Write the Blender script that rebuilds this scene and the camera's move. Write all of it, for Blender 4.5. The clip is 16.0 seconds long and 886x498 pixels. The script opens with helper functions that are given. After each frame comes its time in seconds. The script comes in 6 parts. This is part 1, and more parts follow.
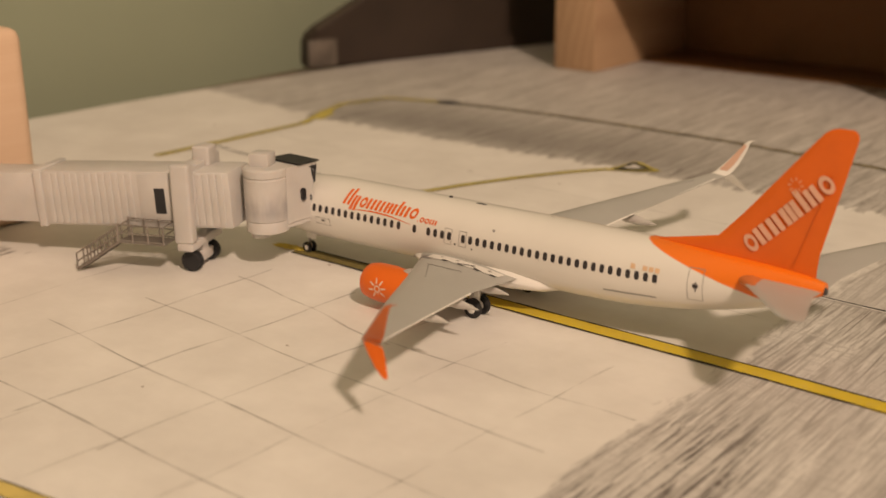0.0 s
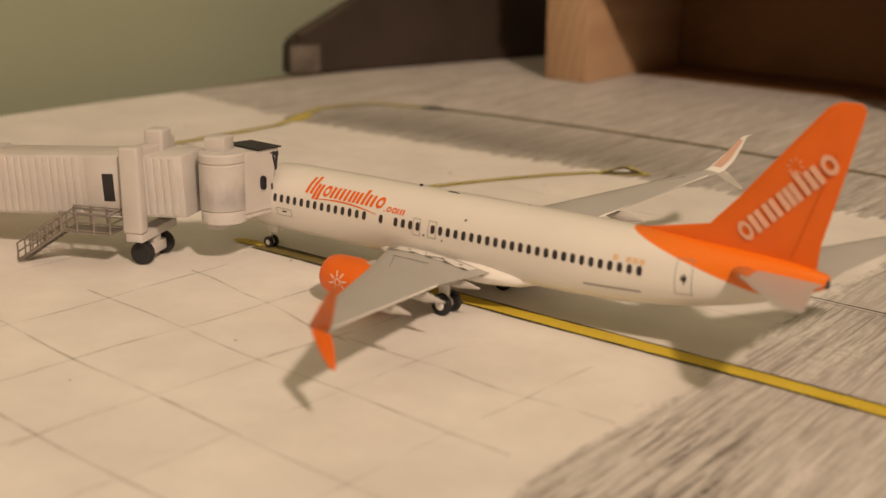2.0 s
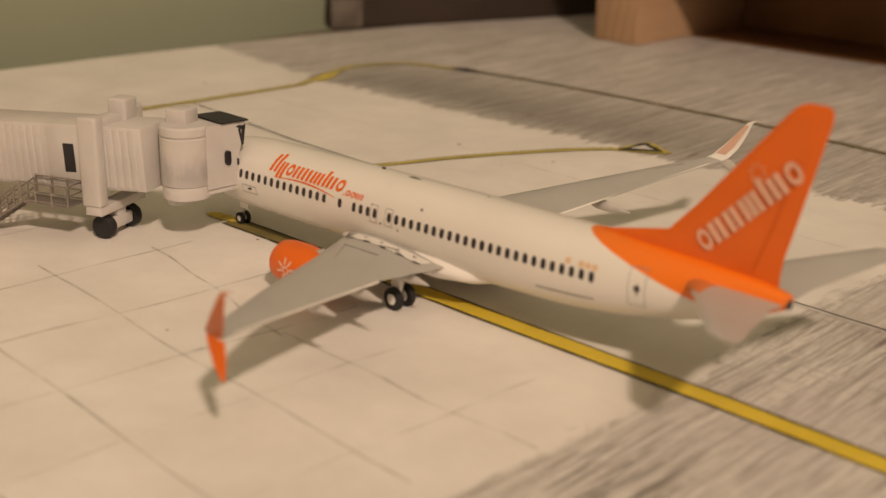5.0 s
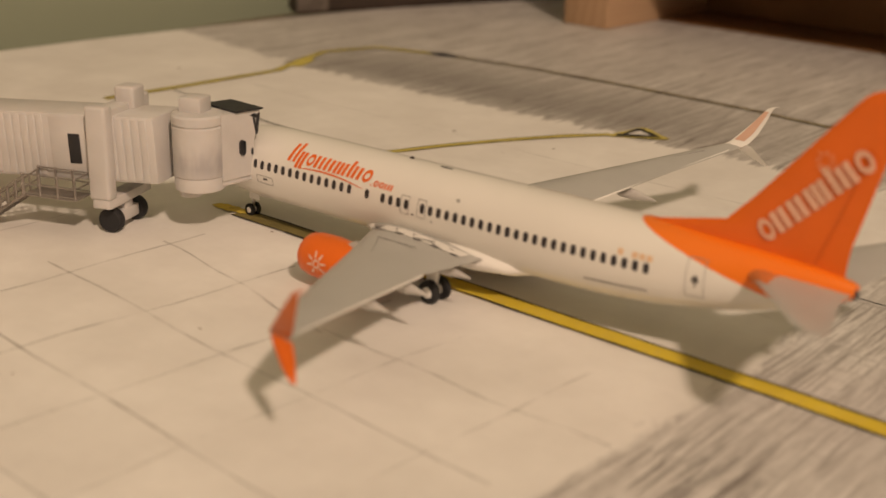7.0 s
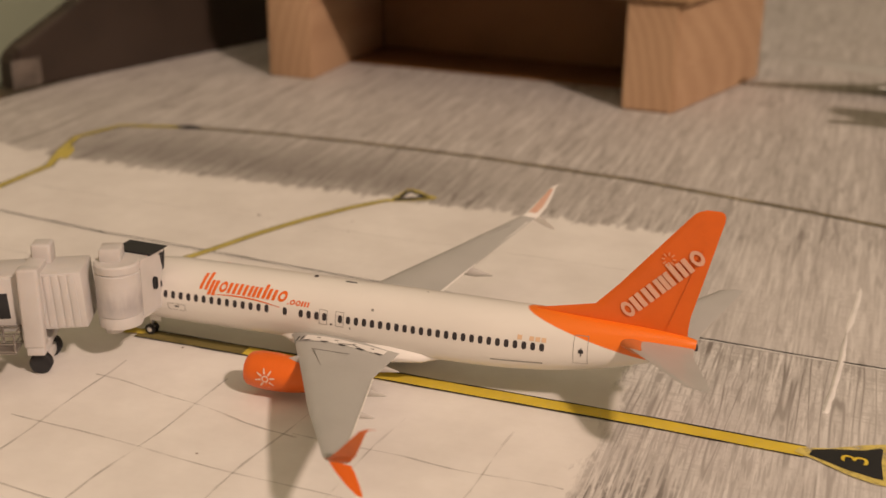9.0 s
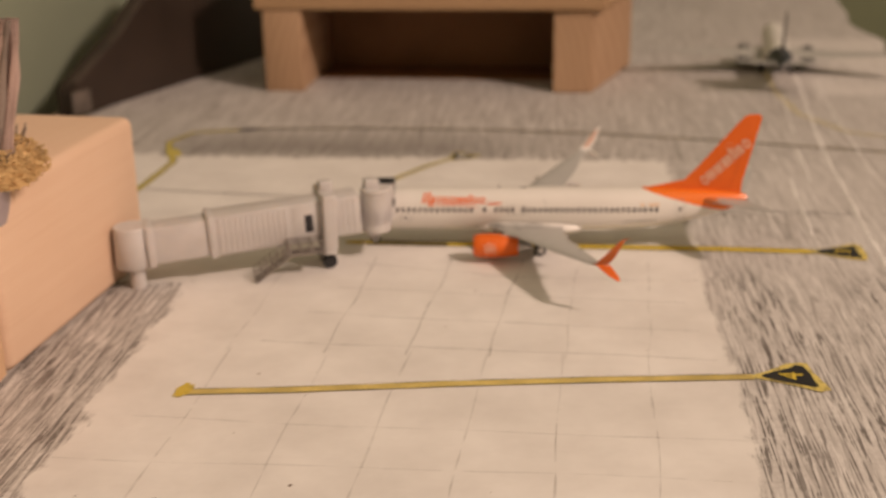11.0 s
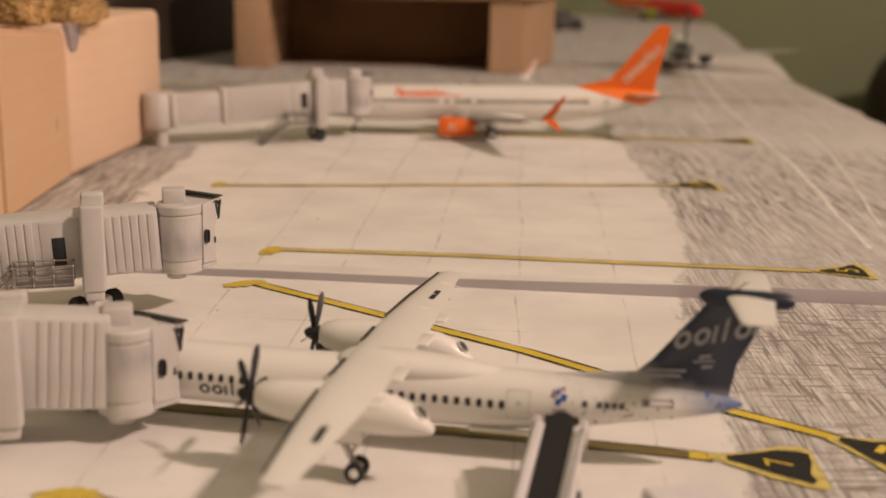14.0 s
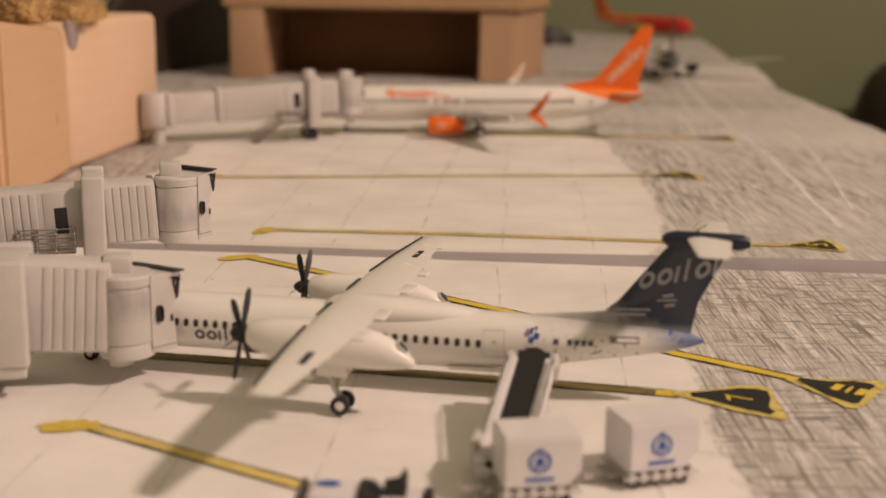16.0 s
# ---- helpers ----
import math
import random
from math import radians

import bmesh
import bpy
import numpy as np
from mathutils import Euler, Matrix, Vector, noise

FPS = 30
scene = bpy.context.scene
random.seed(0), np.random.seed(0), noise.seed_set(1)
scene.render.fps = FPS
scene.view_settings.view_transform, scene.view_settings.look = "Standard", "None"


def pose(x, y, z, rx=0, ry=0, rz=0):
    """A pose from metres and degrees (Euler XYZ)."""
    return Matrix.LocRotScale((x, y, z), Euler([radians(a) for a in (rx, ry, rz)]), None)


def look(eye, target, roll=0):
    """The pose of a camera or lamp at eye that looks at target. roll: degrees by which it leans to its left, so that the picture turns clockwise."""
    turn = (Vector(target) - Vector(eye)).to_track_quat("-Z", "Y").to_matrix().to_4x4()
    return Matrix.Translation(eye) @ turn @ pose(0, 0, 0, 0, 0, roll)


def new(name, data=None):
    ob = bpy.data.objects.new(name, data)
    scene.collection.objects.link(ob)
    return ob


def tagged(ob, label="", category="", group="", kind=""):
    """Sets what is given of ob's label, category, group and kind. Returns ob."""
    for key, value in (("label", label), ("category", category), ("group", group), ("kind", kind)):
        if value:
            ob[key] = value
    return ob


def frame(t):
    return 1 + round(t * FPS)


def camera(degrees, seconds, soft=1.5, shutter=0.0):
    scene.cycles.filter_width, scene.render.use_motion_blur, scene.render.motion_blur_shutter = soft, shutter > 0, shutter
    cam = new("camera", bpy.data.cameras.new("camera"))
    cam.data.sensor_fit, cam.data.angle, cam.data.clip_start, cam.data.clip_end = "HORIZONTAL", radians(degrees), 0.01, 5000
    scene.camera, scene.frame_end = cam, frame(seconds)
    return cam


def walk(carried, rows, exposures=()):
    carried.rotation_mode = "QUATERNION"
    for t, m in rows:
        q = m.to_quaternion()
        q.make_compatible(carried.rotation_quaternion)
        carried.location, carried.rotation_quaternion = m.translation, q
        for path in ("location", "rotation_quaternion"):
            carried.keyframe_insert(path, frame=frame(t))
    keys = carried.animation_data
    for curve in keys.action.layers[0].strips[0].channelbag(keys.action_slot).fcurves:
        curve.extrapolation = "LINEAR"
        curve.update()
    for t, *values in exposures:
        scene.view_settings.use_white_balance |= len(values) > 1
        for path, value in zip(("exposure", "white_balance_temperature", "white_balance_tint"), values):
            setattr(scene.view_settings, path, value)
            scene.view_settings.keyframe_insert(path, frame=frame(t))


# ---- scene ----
# All sizes below are in centimetres and are turned into metres by U.
U = 0.01
cam = camera(39.5, 16.0, soft=1.5, shutter=0.4)
cam.data.dof.use_dof = True
cam.data.dof.focus_distance = 0.172
cam.data.dof.aperture_fstop = 28.0
PATH = [
    (0, (14.531, -13.498, 6.228), (2.671, 1.359, 0.014), -0.50),
    (0.5, (14.482, -12.867, 5.589), (2.508, 1.993, -0.394), -0.95),
    (1, (14.170, -12.545, 5.381), (2.266, 2.436, -0.435), 0.09),
    (1.5, (14.106, -12.472, 5.238), (2.198, 2.562, -0.435), 0.29),
    (2, (14.096, -12.341, 5.248), (2.165, 2.677, -0.419), 0.43),
    (2.5, (14.329, -12.033, 5.212), (2.282, 2.869, -0.516), 0.45),
    (3, (14.549, -11.542, 5.229), (2.274, 3.093, -0.699), 0.40),
    (3.5, (14.767, -10.832, 5.682), (2.212, 3.475, -0.457), 0.71),
    (4, (14.944, -10.578, 5.594), (2.071, 3.357, -0.740), 0.65),
    (6.3, (14.205, -10.065, 5.431), (1.406, 3.752, -1.297), 1.68),
    (6.5, (14.148, -10.150, 5.380), (1.558, 3.829, -1.407), 1.77),
    (7, (13.416, -10.907, 5.457), (1.461, 3.620, -1.329), 1.69),
    (7.5, (13.052, -11.906, 6.326), (2.281, 3.518, -0.463), 1.70),
    (8, (12.024, -13.327, 6.052), (2.454, 2.793, -0.916), 1.24),
    (8.5, (11.867, -13.913, 7.353), (3.998, 3.013, 0.170), 0.87),
    (10.8, (5.664, -26.209, 9.432), (3.776, -7.469, 2.705), -0.62),
    (11, (5.104, -27.335, 9.499), (3.377, -8.545, 2.870), -0.81),
    (11.5, (4.235, -29.592, 8.259), (3.157, -10.650, 1.929), -0.50),
    (12, (4.242, -31.126, 7.421), (3.594, -12.068, 1.390), -0.15),
    (12.5, (4.205, -32.318, 6.597), (3.801, -13.181, 0.798), 0.20),
    (13, (4.351, -33.524, 6.356), (4.032, -14.299, 0.852), 0.55),
    (13.5, (3.923, -34.136, 5.846), (3.648, -14.793, 0.769), 0.91),
    (14, (3.976, -34.640, 5.312), (3.752, -15.241, 0.453), 1.21),
    (14.5, (4.004, -35.056, 4.948), (3.837, -15.621, 0.232), 1.39),
    (15, (4.071, -35.024, 5.089), (3.921, -15.547, 0.547), 1.28),
    (15.5, (4.069, -35.383, 5.035), (3.903, -15.896, 0.535), 1.09),
    (16, (4.196, -35.683, 4.702), (4.011, -16.186, 0.250), 0.85),
]
walk(cam, [(t, look([v * U for v in eye], [v * U for v in target], roll)) for t, eye, target, roll in PATH],
     exposures=[(0.0, 0.0, 6600, 4), (3.6, 0.0, 6600, 4), (4.2, -0.03, 6600, 4), (6.4, -0.12, 6600, 4), (7.5, -0.05, 6600, 4), (8.5, 0.03, 6290, 7), (11.0, 0.0, 6160, 10), (11.6, -0.03, 6180, 10), (12.4, -0.16, 6170, 10), (12.8, -0.15, 6170, 10), (13.5, -0.06, 6150, 10), (16.0, -0.03, 6150, 10)])

# ---- light: one warm bulb to the right of and behind the camera, an added ceiling fill, and the room's own bounce ----
world = bpy.data.worlds.new("room_air")
scene.world = world
world.use_nodes = True
world.node_tree.nodes["Background"].inputs[0].default_value = (0.55, 0.42, 0.30, 1)
world.node_tree.nodes["Background"].inputs[1].default_value = 0.0


def lamp(name, place, energy, radius, colour):
    data = bpy.data.lights.new(name, "POINT")
    data.energy, data.shadow_soft_size, data.color = energy, radius * U, colour
    ob = new(name, data)
    ob.location = [v * U for v in place]
    return ob


lamp("reading_lamp_bulb", (78.0, -46.0, 74.0), 39.0, 4.0, (1.0, 0.72, 0.56))
# weak fill from overhead, added to lift the shadows; no lamp hangs there
lamp("ceiling_fill", (30.0, -70.0, 175.0), 0.8, 9.0, (1.0, 0.73, 0.585))


# ---- materials ----
def nodes_of(name):
    m = bpy.data.materials.new(name)
    m.use_nodes = True
    nt = m.node_tree
    return m, nt, nt.nodes["Principled BSDF"]


def add(nt, kind, **values):
    n = nt.nodes.new(kind)
    for key, value in values.items():
        if key in n.inputs:
            n.inputs[key].default_value = value
    return n


def math_node(nt, op, a, b=None, c=None, clamp=False):
    n = nt.nodes.new("ShaderNodeMath")
    n.operation, n.use_clamp = op, clamp
    for k, v in enumerate((a, b, c)):
        if v is None:
            continue
        if isinstance(v, (int, float)):
            n.inputs[k].default_value = v
        else:
            nt.links.new(v, n.inputs[k])
    return n.outputs[0]


def mix_colour(nt, fac, a, b):
    n = nt.nodes.new("ShaderNodeMix")
    n.data_type = "RGBA"
    for socket, v in ((n.inputs[0], fac), (n.inputs[6], a), (n.inputs[7], b)):
        if isinstance(v, (int, float)):
            socket.default_value = v
        elif isinstance(v, tuple):
            socket.default_value = (*v, 1)
        else:
            nt.links.new(v, socket)
    return n.outputs[2]


def coords(nt, scale=(1, 1, 1), rot=(0, 0, 0)):
    """Object coordinates in centimetres, stretched."""
    tc = nt.nodes.new("ShaderNodeTexCoord")
    mp = nt.nodes.new("ShaderNodeMapping")
    mp.inputs["Scale"].default_value = [100 * s for s in scale]
    mp.inputs["Rotation"].default_value = rot
    nt.links.new(tc.outputs["Object"], mp.inputs[0])
    return mp.outputs[0]


def noise_of(nt, vec, scale, detail=3.0, rough=0.55):
    n = add(nt, "ShaderNodeTexNoise", Scale=scale, Detail=detail, Roughness=rough)
    nt.links.new(vec, n.inputs["Vector"])
    return n.outputs["Fac"]


def ramp(nt, fac, lo, hi):
    """0 below lo, 1 above hi."""
    n = add(nt, "ShaderNodeMapRange")
    n.inputs[1].default_value, n.inputs[2].default_value = lo, hi
    nt.links.new(fac, n.inputs[0])
    return n.outputs[0]


def bump(nt, shader, height, strength, distance):
    b = add(nt, "ShaderNodeBump", Strength=strength, Distance=distance * U)
    nt.links.new(height, b.inputs["Height"])
    nt.links.new(b.outputs[0], shader.inputs["Normal"])


def plain(name, colour, rough=0.5, spread=0.12, metal=0.0, grain=6.0, relief=0.15, coat=0.0):
    """A surface of one paint or plastic, with faint blotches, dirt and a fine relief."""
    m, nt, sh = nodes_of(name)
    v = coords(nt)
    big, fine = noise_of(nt, v, grain * 0.25, 3), noise_of(nt, v, grain * 4, 3)
    dark = tuple(c * (1 - 2 * spread) for c in colour)
    col = mix_colour(nt, math_node(nt, "ADD", ramp(nt, big, 0.3, 0.7), math_node(nt, "MULTIPLY", fine, 0.5), clamp=True), dark, colour)
    nt.links.new(col, sh.inputs["Base Color"])
    sh.inputs["Metallic"].default_value = metal
    nt.links.new(math_node(nt, "MULTIPLY_ADD", big, 0.25, rough - 0.12, clamp=True), sh.inputs["Roughness"])
    if coat:
        sh.inputs["Coat Weight"].default_value = coat
        sh.inputs["Coat Roughness"].default_value = 0.2
    bump(nt, sh, fine, relief, 0.01)
    return m


WHITE = plain("white_enamel", (0.83, 0.81, 0.77), 0.32, 0.03, coat=0.3)
ORANGE = plain("orange_enamel", (0.79, 0.146, 0.009), 0.4, 0.06)
BURNT_SHADED_ORANGE = plain("burnt_and_shaded_orange_enamel", (0.66, 0.15, 0.02), 0.4, 0.15)
GREY_WING = plain("grey_wing_paint", (0.45, 0.445, 0.425), 0.42, 0.05)
RUBBER = plain("black_rubber", (0.018, 0.018, 0.02), 0.7, 0.1)
BLACK = plain("black_marker_ink", (0.02, 0.02, 0.024), 0.5, 0.1)
WINDOW = plain("window_print", (0.035, 0.03, 0.035), 0.35, 0.1)
PANEL = plain("panel_line_print", (0.30, 0.29, 0.28), 0.5, 0.1)
METAL = plain("bare_metal", (0.55, 0.54, 0.52), 0.35, 0.1, metal=0.9)
CART_WHITE = plain("bright_white_plastic", (0.72, 0.70, 0.715), 0.45, 0.05, relief=0.3)
CREAM_PRINT = plain("pale_print_on_fin", (0.8, 0.46, 0.32), 0.5, 0.1)
NAVY = plain("navy_enamel", (0.012, 0.018, 0.04), 0.35, 0.1)
BLUE_PRINT = plain("blue_print", (0.03, 0.1, 0.42), 0.5, 0.1)
GREY_PRINT = plain("grey_print", (0.33, 0.34, 0.37), 0.5, 0.1)
PALE_METAL = plain("pale_plated_metal", (0.72, 0.70, 0.68), 0.3, 0.15, metal=0.35)
ETCHED = plain("etched_grey_metal", (0.30, 0.27, 0.245), 0.42, 0.2, metal=0.5)
PURPLE = plain("dried_glue", (0.42, 0.35, 0.36), 0.5, 0.15)
GREEN_WALL = plain("green_wall_paint", (0.205, 0.23, 0.13), 0.75, 0.05, grain=0.3, relief=0.2)
CEILING_PAINT = plain("white_ceiling_paint", (0.75, 0.74, 0.70), 0.8, 0.03, grain=0.3)
FLOOR_WOOD = plain("brown_floor", (0.16, 0.1, 0.06), 0.5, 0.2, grain=0.2)
DARK_TOY = plain("dark_grey_toy_plastic", (0.07, 0.065, 0.06), 0.5, 0.2, grain=2)
DARK_CASE = plain("dark_brown_leatherette", (0.035, 0.022, 0.015), 0.55, 0.2, grain=2)
CASE_END = plain("worn_grey_end", (0.15, 0.125, 0.105), 0.5, 0.4, grain=4)
CASE_RIM = plain("dark_brown_rim", (0.065, 0.047, 0.036), 0.6, 0.3, grain=3)
BARK = plain("pinkish_grey_bark", (0.47, 0.34, 0.29), 0.85, 0.4, grain=5, relief=0.5)
RED = plain("red_enamel", (0.62, 0.03, 0.02), 0.4, 0.08)
LIME = plain("lime_enamel", (0.4, 0.42, 0.03), 0.4, 0.08)
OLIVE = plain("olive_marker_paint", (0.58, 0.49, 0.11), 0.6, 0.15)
WORN_OLIVE = plain("worn_olive_marker", (0.40, 0.34, 0.19), 0.7, 0.2)
FAN = plain("fan_dark", (0.05, 0.05, 0.055), 0.4, 0.1)
# white paper greyed to lavender: the shade below the curl is in the colour
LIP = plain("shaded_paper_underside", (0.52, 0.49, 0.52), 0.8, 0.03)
BELT = plain("black_belt_rubber", (0.015, 0.015, 0.017), 0.6, 0.1)
STRAW = plain("straw_moss", (0.72, 0.50, 0.23), 0.9, 0.26, grain=8)
# paler copy of the green wall paint, with the grazing sheen in its colour
SHEEN_GREEN_WALL = plain("green_wall_paint_with_sheen", (0.33, 0.37, 0.27), 0.6, 0.06, grain=0.12, relief=0.2)
UNSEEN_WALL = plain("cream_unseen_wall", (0.36, 0.33, 0.285), 0.8, 0.04, grain=0.3)
WORN_YELLOW = plain("worn_yellow_marker", (0.68, 0.54, 0.17), 0.7, 0.2)
# yellow marker darkened to olive, for lines in a fuselage's shadow
SHADOWED = plain("shadowed_marker", (0.20, 0.16, 0.05), 0.7, 0.2)
PALE_YELLOW = plain("pale_yellow_paint", (0.62, 0.56, 0.36), 0.7, 0.15)
CREASE = plain("white_crease", (0.78, 0.76, 0.73), 0.6, 0.1)
TWIG = plain("grey_twig", (0.3, 0.24, 0.2), 0.9, 0.3)


def dry_stroke(name, colour, lo, hi, scale, most=1.0):
    """Marker or pencil that did not cover everywhere: bare spots follow a noise."""
    m, nt, sh = nodes_of(name)
    n = noise_of(nt, coords(nt), scale, 4, 0.65)
    fine = noise_of(nt, coords(nt), scale * 5, 2)
    nt.links.new(mix_colour(nt, fine, tuple(0.75 * c for c in colour), colour), sh.inputs["Base Color"])
    nt.links.new(math_node(nt, "MULTIPLY", ramp(nt, n, lo, hi), most), sh.inputs["Alpha"])
    sh.inputs["Roughness"].default_value = 0.65
    return m


INK = dry_stroke("dry_black_marker", (0.035, 0.03, 0.028), 0.22, 0.46, 2.6)
PENCIL = dry_stroke("pencil_line", (0.17, 0.145, 0.125), 0.30, 0.60, 1.4, 0.33)
FAINT_PENCIL = dry_stroke("faint_pencil_line", (0.25, 0.22, 0.19), 0.38, 0.68, 1.3, 0.26)
RUBBED_YELLOW = dry_stroke("worn_yellow_border", (0.74, 0.61, 0.17), 0.22, 0.50, 4.5)
FUZZY_YELLOW = dry_stroke("rubbed_yellow_marker", (0.70, 0.53, 0.07), 0.20, 0.46, 4.0)


def printed(name, stained=False):
    """White 3D-printed plastic: fine layer lines, a little light passing through, and on the drums a grey smudge."""
    m, nt, sh = nodes_of(name)
    v = coords(nt)
    sep = nt.nodes.new("ShaderNodeSeparateXYZ")
    nt.links.new(v, sep.inputs[0])
    big, fine = noise_of(nt, v, 1.5, 3), noise_of(nt, v, 22, 3)
    col = mix_colour(nt, ramp(nt, big, 0.3, 0.7), (0.53, 0.51, 0.495), (0.61, 0.587, 0.57))
    if stained:
        band = math_node(nt, "MULTIPLY", ramp(nt, sep.outputs[2], 0.78, 1.0), ramp(nt, sep.outputs[2], 1.36, 1.12))
        smear = ramp(nt, noise_of(nt, coords(nt, (2.2, 2.2, 0.7)), 1.0, 4, 0.6), 0.42, 0.62)
        col = mix_colour(nt, math_node(nt, "MULTIPLY", math_node(nt, "MULTIPLY", band, smear), 0.62), col, (0.30, 0.285, 0.305))
    nt.links.new(col, sh.inputs["Base Color"])
    layer = math_node(nt, "SINE", math_node(nt, "MULTIPLY", sep.outputs[2], 120.0))
    bump(nt, sh, math_node(nt, "MULTIPLY_ADD", layer, 0.03, fine), 0.28, 0.010)
    nt.links.new(math_node(nt, "MULTIPLY_ADD", fine, 0.2, 0.38), sh.inputs["Roughness"])
    sh.inputs["Subsurface Weight"].default_value = 0.25
    sh.inputs["Subsurface Radius"].default_value = (1.0, 0.8, 0.65)
    sh.inputs["Subsurface Scale"].default_value = 0.05 * U
    return m


PRINT = printed("white_printed_plastic")
PRINT_STAINED = printed("smudged_printed_plastic", True)


def wood(name, light, dark, along, rings=2.2, band=0.4):
    m, nt, sh = nodes_of(name)
    st = [0.9, 0.9, 0.9]
    st["xyz".index(along)] = 0.09
    v = coords(nt, st)
    w = nt.nodes.new("ShaderNodeTexWave")
    w.wave_type, w.rings_direction = "RINGS", {"x": "X", "y": "Y", "z": "Z"}[along]
    for k, val in (("Scale", rings), ("Distortion", 5.0), ("Detail", 3.0), ("Detail Scale", 0.5)):
        w.inputs[k].default_value = val
    nt.links.new(v, w.inputs["Vector"])
    fibre = [14, 14, 14]
    fibre["xyz".index(along)] = 0.5
    fine = noise_of(nt, coords(nt, fibre), 1.0, 4)
    blotch = noise_of(nt, coords(nt), 0.35, 3)
    f = math_node(nt, "MULTIPLY_ADD", w.outputs["Fac"], band, math_node(nt, "MULTIPLY", fine, 0.45))
    f = math_node(nt, "MULTIPLY_ADD", blotch, 0.4, f)
    nt.links.new(mix_colour(nt, ramp(nt, f, 0.25, 1.05), dark, light), sh.inputs["Base Color"])
    sh.inputs["Roughness"].default_value = 0.62
    bump(nt, sh, fine, 0.25, 0.02)
    return m


PINE = wood("pine_block", (0.83, 0.63, 0.47), (0.72, 0.50, 0.345), "y", 0.8, 0.06)
PINE_WARM = wood("pine_block_warm", (0.74, 0.515, 0.33), (0.635, 0.41, 0.24), "y", 0.8, 0.06)
PINE_END = wood("pine_stand", (0.53, 0.36, 0.22), (0.36, 0.22, 0.127), "y", 1.2, 0.24)
PINE_BOARD = wood("pine_stand_board", (0.46, 0.305, 0.17), (0.36, 0.225, 0.118), "x", 1.0, 0.25)
# brown kept dark to carry the shade inside the stand
INNER_SHADE = plain("brown_inner_shade", (0.26, 0.13, 0.055), 0.7, 0.2, grain=1)


def table_cover():
    """Grey wood-look film; the apron is brushed on it in white, with a pencilled grid."""
    m, nt, sh = nodes_of("apron_and_wood_look_film")
    v = coords(nt)
    sep = nt.nodes.new("ShaderNodeSeparateXYZ")
    nt.links.new(v, sep.inputs[0])
    x, y = sep.outputs[0], sep.outputs[1]
    # wood look: thin broken grain lines along y, with cross scratches in patches
    patch = noise_of(nt, coords(nt, (0.45, 0.16, 1)), 1.0, 3)
    weave = noise_of(nt, coords(nt, (0.22, 0.3, 1)), 1.0, 2)

    def grain(stretch, width, mask, lo, hi, rot=0.0):
        n = noise_of(nt, coords(nt, stretch, (0, 0, rot)), 1.0, 1.2, 0.5)
        d = math_node(nt, "ABSOLUTE", math_node(nt, "SUBTRACT", n, 0.5))
        g = noise_of(nt, coords(nt, mask), 1.0, 2)
        return math_node(nt, "MULTIPLY", ramp(nt, d, width, width * 0.25), ramp(nt, g, lo, hi))

    def strokes(stretch, lo, hi, rot=0.0, detail=0.6):
        n = add(nt, "ShaderNodeTexNoise", Scale=1.0, Detail=detail, Roughness=0.5, Distortion=0.12)
        nt.links.new(coords(nt, stretch, (0, 0, rot)), n.inputs["Vector"])
        return ramp(nt, n.outputs["Fac"], lo, hi)

    calm = math_node(nt, "MULTIPLY", ramp(nt, x, 10.5, 14.5), ramp(nt, y, -13.0, -4.0))
    behind = math_node(nt, "MULTIPLY", ramp(nt, x, 7.0, 9.0), math_node(nt, "MULTIPLY", ramp(nt, y, 2.75, 2.95), ramp(nt, y, 9.0, 7.0)))
    calm = math_node(nt, "MAXIMUM", calm, behind)
    still = math_node(nt, "MAXIMUM", calm, math_node(nt, "MULTIPLY", ramp(nt, y, 7.0, 9.5), 0.72))
    rough = math_node(nt, "MULTIPLY_ADD", still, -0.62, 1.0)
    close = ramp(nt, y, -10.0, -16.5)
    far = math_node(nt, "SUBTRACT", 1.0, close)
    g1 = math_node(nt, "MULTIPLY", strokes((12.5, 0.5, 1), 0.565, 0.615, 0.07, 1.6), math_node(nt, "MULTIPLY", ramp(nt, patch, 0.36, 0.52), far))
    breaks = ramp(nt, noise_of(nt, coords(nt, (8.0, 5.0, 1)), 1.0, 2, 0.6), 0.36, 0.50)
    breaks = math_node(nt, "MULTIPLY_ADD", breaks, 0.6, 0.4)
    g1 = math_node(nt, "MULTIPLY", g1, breaks)
    g5 = math_node(nt, "MULTIPLY", strokes((17.0, 0.9, 9), 0.575, 0.615, 0.09, 1.0), close)
    g2 = math_node(nt, "MULTIPLY", strokes((24.0, 1.3, 1.7), 0.55, 0.62, 0.05), ramp(nt, patch, 0.66, 0.44))
    g4 = grain((3.6, 0.16, 4), 0.030, (1.6, 0.3, 3), 0.43, 0.50)
    near = math_node(nt, "MULTIPLY_ADD", close, 0.44, 0.36)
    g3 = math_node(nt, "MULTIPLY", strokes((1.5, 13.0, 2.3), 0.555, 0.615, 0.20, 1.0), math_node(nt, "MULTIPLY", ramp(nt, weave, 0.30, 0.52), near))
    pale = strokes((7.0, 0.35, 6), 0.54, 0.62, 0.02, 2.5)
    fleck = noise_of(nt, coords(nt, (26, 8, 3)), 1.0, 3, 0.6)
    streak = noise_of(nt, coords(nt, (11, 1.2, 1)), 1.0, 5, 0.7)
    long_streak = noise_of(nt, coords(nt, (6.5, 0.22, 1)), 1.0, 4, 0.6)
    t1 = math_node(nt, "MULTIPLY_ADD", long_streak, 0.35, math_node(nt, "MULTIPLY", patch, 0.15))
    t1 = math_node(nt, "MULTIPLY_ADD", streak, 0.5, t1)
